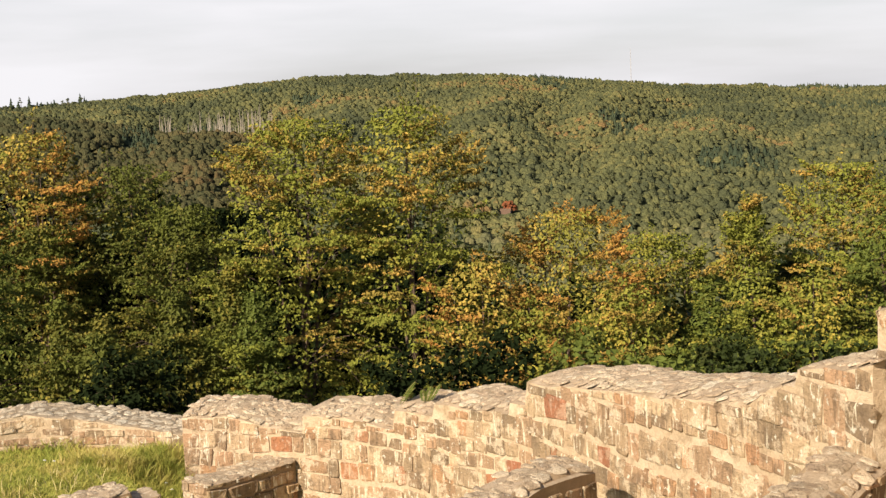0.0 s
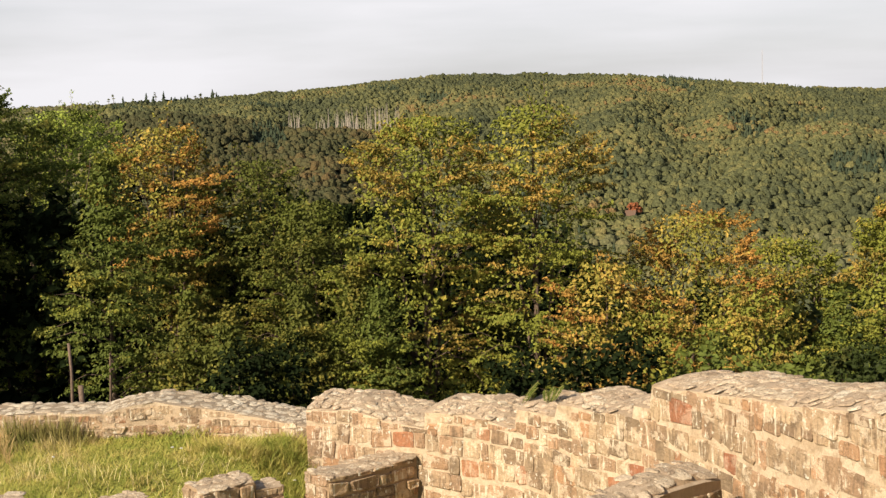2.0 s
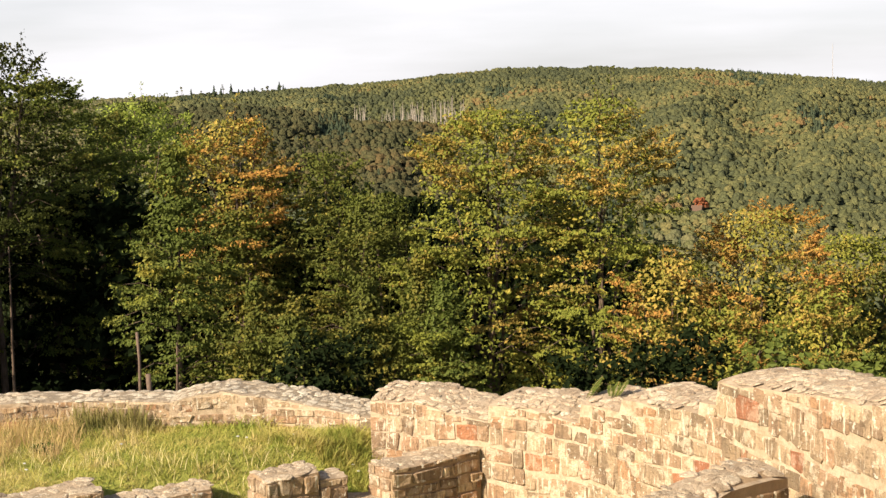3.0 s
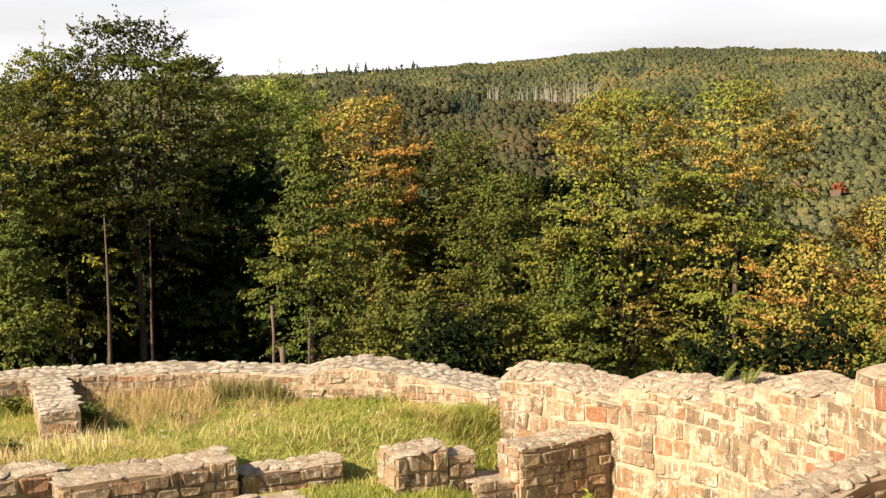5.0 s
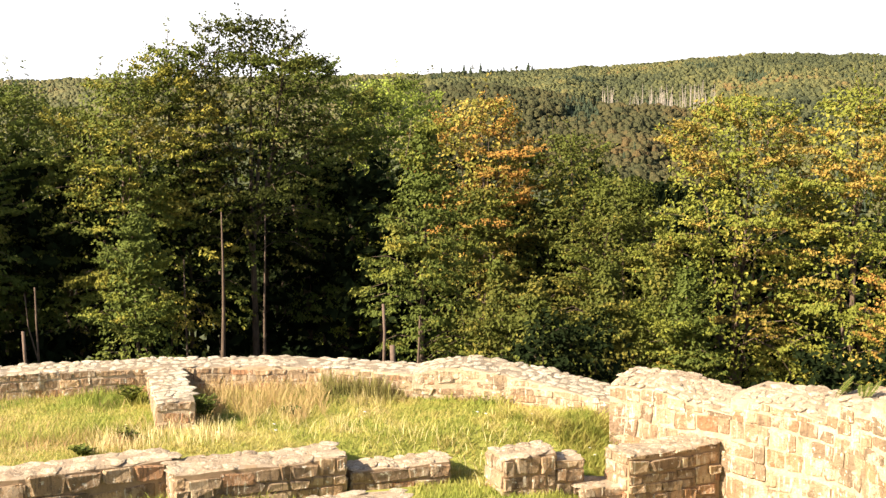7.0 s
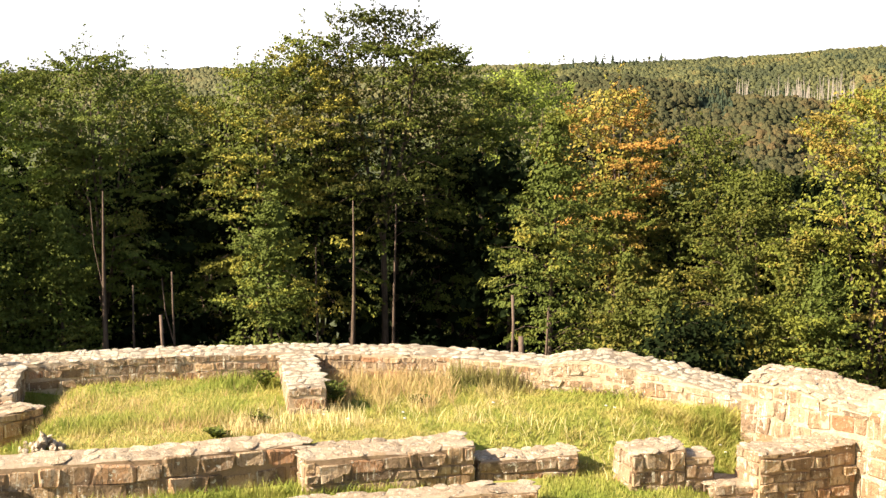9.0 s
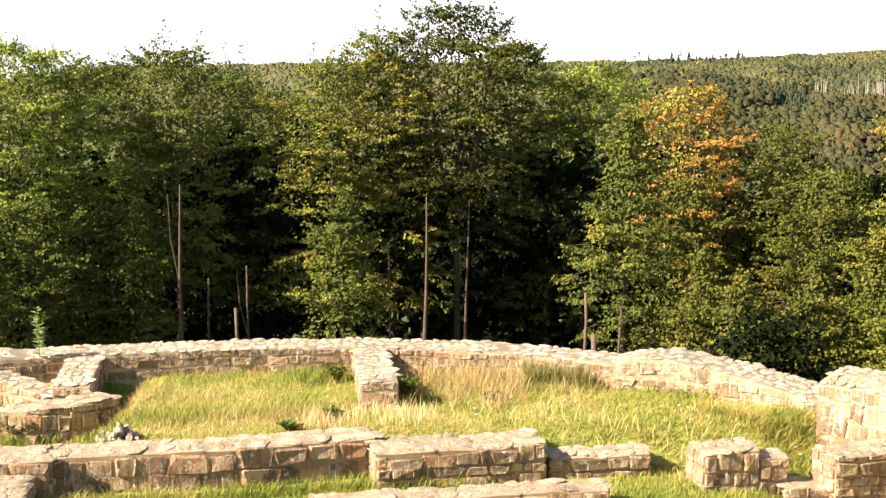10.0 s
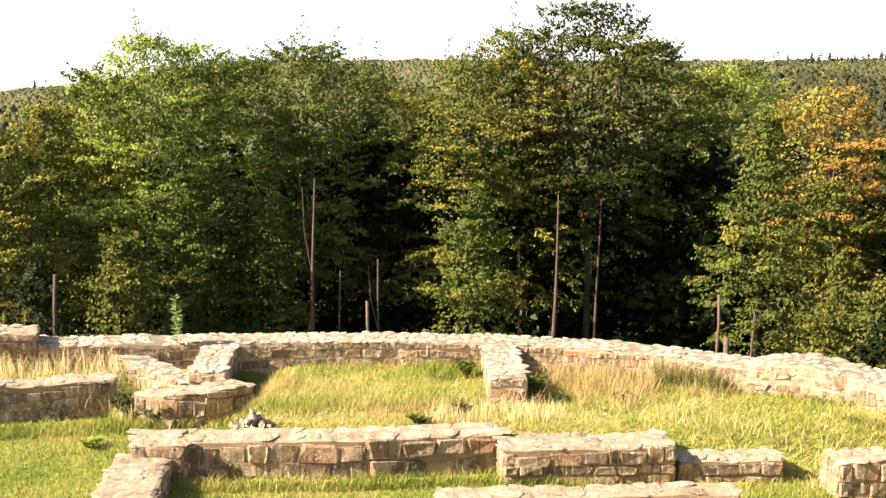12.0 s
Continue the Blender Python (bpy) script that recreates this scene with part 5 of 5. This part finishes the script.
bare_trunk("tree", "broken dead trunk at the wood's edge", 48.88, 36.8, -0.2, 0.07, 0.05, (0.02, 0), fork=False)
bare_trunk("tree", "slender shaded beech trunk", 29.4, 46, -0.3, 0.06, 0.025)
bare_trunk("fence_post", "tall weathered wooden post behind the wall", 21.2, 27, 1.06, 0.036, 0.03, (0.01, 0), "post", mat=M_POST)
bare_trunk("fence_post", "short weathered wooden post behind the wall", 20.78, 27, 0.22, 0.06, 0.055, (0.0, 0), "post", mat=M_POST)
bare_trunk("fence_post", "leaning reddish wooden stake behind the wall", 35.75, 27, 0.68, 0.036, 0.032, (-0.03, 0), "post", mat=M_POST)


def leafy_plant(name, label, place, h, spread, n, leaf, mat, seed, upright=0.6, category="plant"):
    """A small wild plant: stems with leaves all the way up."""
    r = np.random.RandomState(seed)
    e = thing(name, place, label, category)
    stems, c, nn, al = [], [], [], []
    for k in range(max(1, n)):
        a = r.uniform(0, 6.28)
        out = Vector((math.cos(a), math.sin(a), 0)) * spread * r.uniform(0.2, 1.0)
        hh = h * r.uniform(0.6, 1.0)
        pts = [out * (q ** 1.5) + Vector((0, 0, hh * q)) for q in np.linspace(0, 1, 5)]
        stems.append(tube(pts, [0.006, 0.005, 0.004, 0.003, 0.002], 4))
        m = int(9 + hh * 30)
        for i in range(m):
            q = r.uniform(0.1, 1.0)
            p = out * (q ** 1.5) + Vector((0, 0, hh * q))
            b = r.uniform(0, 6.28)
            d2 = np.array((math.cos(b), math.sin(b), upright - 0.3))
            c.append(np.array(p) + d2 * leaf * 0.5)
            al.append(d2)
            nn.append(np.array((-d2[0] * 0.5, -d2[1] * 0.5, 1.0)) + r.normal(0, 0.25, 3))
    v, f = leaf_arrays(np.array(c), np.array(nn), np.array(al), leaf * r.uniform(0.7, 1.2, len(c)))
    part("stalk", mesh_np("stalk", *join(stems), M_WEED), e)["kind"] = "stuff"
    part("foliage", mesh_np("foliage", v, f, mat), e)["kind"] = "stuff"
    return e


leafy_plant("wall_sapling", "tall pale-green sapling growing from the wall top", polar(44.0, 22.0, 0.8), 0.9, 0.05, 3, 0.11, LEAF["pale"], 1, 0.5)
leafy_plant("nettle_clump", "dark green nettles in the shade of the spur wall", polar(28.7, 19.9, 0.42), 0.42, 0.3, 26, 0.09, LEAF["green"], 2)
leafy_plant("nettle_clump", "dark green weeds at the end of the low wall", polar(45.9, 20.3, 0.0), 0.42, 0.4, 30, 0.09, LEAF["dark"], 3)
leafy_plant("nettle_clump", "dark green weeds at the end of the low wall", polar(44.9, 20.0, 0.0), 0.32, 0.35, 22, 0.08, LEAF["green"], 4)
leafy_plant("weed_tuft", "tall green weeds in the corner below the tall wall", polar(7.1, 17.2, -1.32), 1.45, 0.3, 20, 0.1, LEAF["bright"], 5)
leafy_plant("weed_tuft", "broad-leaved dock in the lawn", polar(47.6, 19.0, 0.0), 0.12, 0.22, 12, 0.12, LEAF["bright"], 6)
leafy_plant("weed_tuft", "broad-leaved weeds in the meadow", polar(32.0, 19.0, 0.42), 0.2, 0.22, 14, 0.1, LEAF["green"], 7)
leafy_plant("weed_tuft", "broad-leaved weeds in the meadow", polar(33.7, 18.3, 0.42), 0.18, 0.2, 12, 0.1, LEAF["green"], 8)
leafy_plant("weed_tuft", "broad-leaved weeds beside the curved wall", polar(31.8, 21.3, 0.45), 0.3, 0.3, 18, 0.09, LEAF["olive"], 9)
leafy_plant("weed_tuft", "dark tuft of weeds in the meadow", polar(25.2, 20.1, 0.42), 0.16, 0.25, 14, 0.09, LEAF["green"], 10)


def fern(place, heading, length, seed):
    r = random.Random(seed)
    e = thing("fern", place, "fresh green fern frond growing from the wall joint", "fern")
    h = Vector((math.cos(heading), math.sin(heading), 0))
    w = Vector((-h.y, h.x, 0))
    spine = [h * (length * q) + Vector((0, 0, length * (1.7 * q - 0.5 * q * q))) for q in np.linspace(0, 1, 9)]
    part("stem", mesh_np("stem", *tube(spine, [0.006] * 9, 4), M_WEED), e)
    c, nn, al, sz = [], [], [], []
    for i in range(11):
        q = 0.12 + 0.88 * i / 10
        p = spine[min(7, int(q * 8))].lerp(spine[min(8, int(q * 8) + 1)], q * 8 - int(q * 8))
        ln = 0.3 * length * math.sin(math.pi * (0.15 + 0.8 * q)) + 0.02
        for sd in (-1, 1):
            d2 = w * sd + h * 0.35 + Vector((0, 0, 0.1))
            c.append(np.array(p + d2 * ln * 0.5))
            al.append(np.array(d2))
            nn.append(np.array((-h.x * 0.6, -h.y * 0.6, 1)) + np.array([r.uniform(-0.1, 0.1) for _ in range(3)]))
            sz.append(ln)
    v, f = leaf_arrays(np.array(c), np.array(nn), np.array(al), np.array(sz))
    part("frond", mesh_np("frond", v, f, LEAF["green"]), e)


for k in range(3):
    fern(polar(2.2 - 0.12 * k, 17.75, 1.42), 0.35 - 0.5 * k, 0.23 - 0.05 * k, 1 + k)
    fern(polar(0.95 + 0.1 * k, 17.5, 1.48), 0.5 + 0.6 * k, 0.18 - 0.03 * k, 5 + k)


def rock_mesh(seed, mat):
    r = random.Random(seed)
    bm = bmesh.new()
    for _ in range(13):
        v = Vector((r.gauss(0, 1), r.gauss(0, 1), r.gauss(0, 1))).normalized() * r.uniform(0.42, 0.55)
        bm.verts.new(v)
    bmesh.ops.convex_hull(bm, input=bm.verts)
    me = bpy.data.meshes.new("rock")
    bm.to_mesh(me)
    bm.free()
    me.materials.append(mat)
    return me


ROCKS = [rock_mesh(i, M_CAPTAN) for i in range(5)]


def rubble_heap(az, d, z):
    r = random.Random(5)
    c = polar(az, d, z)
    e = thing("rubble_heap", c, "small heap of pale broken stones on the low wall", "rubble")
    for k in range(40):
        ob = part("stone", r.choice(ROCKS), e)
        a, q = r.uniform(0, 6.28), r.uniform(0, 0.3)
        ob.matrix_basis = Matrix.Translation((math.cos(a) * q, math.sin(a) * q, r.uniform(0, 0.18) * (1 - q * 2.8) + 0.04)) @ Euler([r.uniform(0, 6) for _ in range(3)]).to_matrix().to_4x4() @ Matrix.Diagonal(
            (r.uniform(0.1, 0.18), r.uniform(0.09, 0.14), r.uniform(0.07, 0.11), 1))


rubble_heap(40.9, 18.15, 0.42)


def daisies():
    for p in scatter(11, 12, 30, lambda a: low_r(a) + 1.2, lambda a: arc_r(a) - 0.8, 12, off_stub):
        e = thing("white_flower", p, "small white meadow flower", "flower", "white meadow flowers")
        part("stem", mesh_np("stem", *tube([(0, 0, 0), (0, 0, 0.13)], [0.003, 0.002], 4), M_WEED), e)
        n = 7
        v = [(0, 0, 0.15)] + [(math.cos(k * 6.283 / n) * 0.022, math.sin(k * 6.283 / n) * 0.022, 0.135 + 0.01 * (k % 2)) for k in range(n)]
        part("petals", mesh_np("petals", v, [(0, 1 + k, 1 + (k + 1) % n) for k in range(n)], M_FLOWER), e)


daisies()

grass("reddish_grass", scatter(3000, 23.6, 29.4, lambda a: arc_r(a) - 1.0 - 1.6 * abs(math.sin(a * 1.7)), lambda a: arc_r(a) - 0.05, 15, off_stub), 0.08, 0.34, 0.004, 0.7, M_RUSSET, "russet seeding grass below the curved wall", 15)
grass("tall_grass", scatter(5000, 10.8, 18.5, lambda a: arc_r(a) - 1.2, lambda a: arc_r(a) - 0.02, 16, patchy(-0.25, 0.5, 0.9, 7.0)), 0.08, 0.24, 0.006, 1.1, M_GRASS, "long drooping grass at the foot of the sloping wall", 16)
grass("tall_grass", scatter(2200, 30.0, 42.0, lambda a: low_r(a) + 0.8, lambda a: arc_r(a) - 0.1, 17, patchy(0.05, 0.5, 0.8, 11.0)), 0.1, 0.26, 0.006, 0.8, M_LUSH, "tufts of longer green grass in the meadow", 17)
grass("dry_grass", scatter(330, 43.6, 44.5, lambda a: 22.0, lambda a: 22.5, 18), 0.15, 0.38, 0.005, 0.45, M_DRY, "dry grass growing on the wall top", 18)

grass("gap_grass", scatter(4500, 40.6, 45.2, lambda a: 17.3, lambda a: 19.6, 19), 0.05, 0.13, 0.006, 0.7, M_GRASS, "grass between the low walls", 19)
grass("reddish_grass", scatter(1500, 29.5, 42.0, lambda a: low_r(a) + 1.0, lambda a: arc_r(a) - 0.05, 25, patchy(-0.2, 0.5, 0.8, 21.0)), 0.08, 0.24, 0.004, 0.7, M_RUSSET, "brownish seeding grass in the meadow", 25)
grass("dry_grass", scatter(700, 43.6, 46.6, lambda a: 19.9, lambda a: 20.75, 31), 0.15, 0.42, 0.005, 0.5, M_DRY, "straw-coloured tufts between the broken walls", 31)
grass("tall_grass", scatter(900, 43.4, 46.8, lambda a: 19.7, lambda a: 20.8, 32), 0.1, 0.28, 0.006, 0.7, M_GRASS, "green tufts between the broken walls", 32)
grass("tall_grass", scatter(3200, 26.0, 44.5, lambda a: low_r(a) - 0.42, lambda a: low_r(a) - 0.04, 33), 0.06, 0.2, 0.006, 0.8, M_LUSH, "lush green tufts along the foot of the low wall", 33)
grass("tall_grass", scatter(1500, 44.6, 52.0, lambda a: 19.6, lambda a: 20.2, 34), 0.06, 0.2, 0.006, 0.8, M_LUSH, "lush green tufts along the foot of the western wall", 34)
leafy_plant("thistle", "pale seeded thistle standing on the wall top", Vector((-17.55, 14.25, 1.1)), 0.22, 0.04, 2, 0.05, LEAF["golden"], 41, 0.8)
leafy_plant("thistle", "pale seeded thistle standing on the wall top", Vector((-17.35, 14.5, 1.1)), 0.26, 0.04, 2, 0.05, LEAF["golden"], 42, 0.8)
leafy_plant("weed_tuft", "yellow-flowered weed on the wall top", Vector((-16.55, 15.75, 0.86)), 0.14, 0.06, 4, 0.06, LEAF["golden"], 43, 0.8)
grass("dark_weeds", scatter(620, 20.9, 23.8, lambda a: arc_r(a) - 0.4, lambda a: arc_r(a) - 0.05, 35), 0.14, 0.46, 0.007, 0.5, M_WEED, "tuft of tall dark weeds leaning on the curved wall", 35)
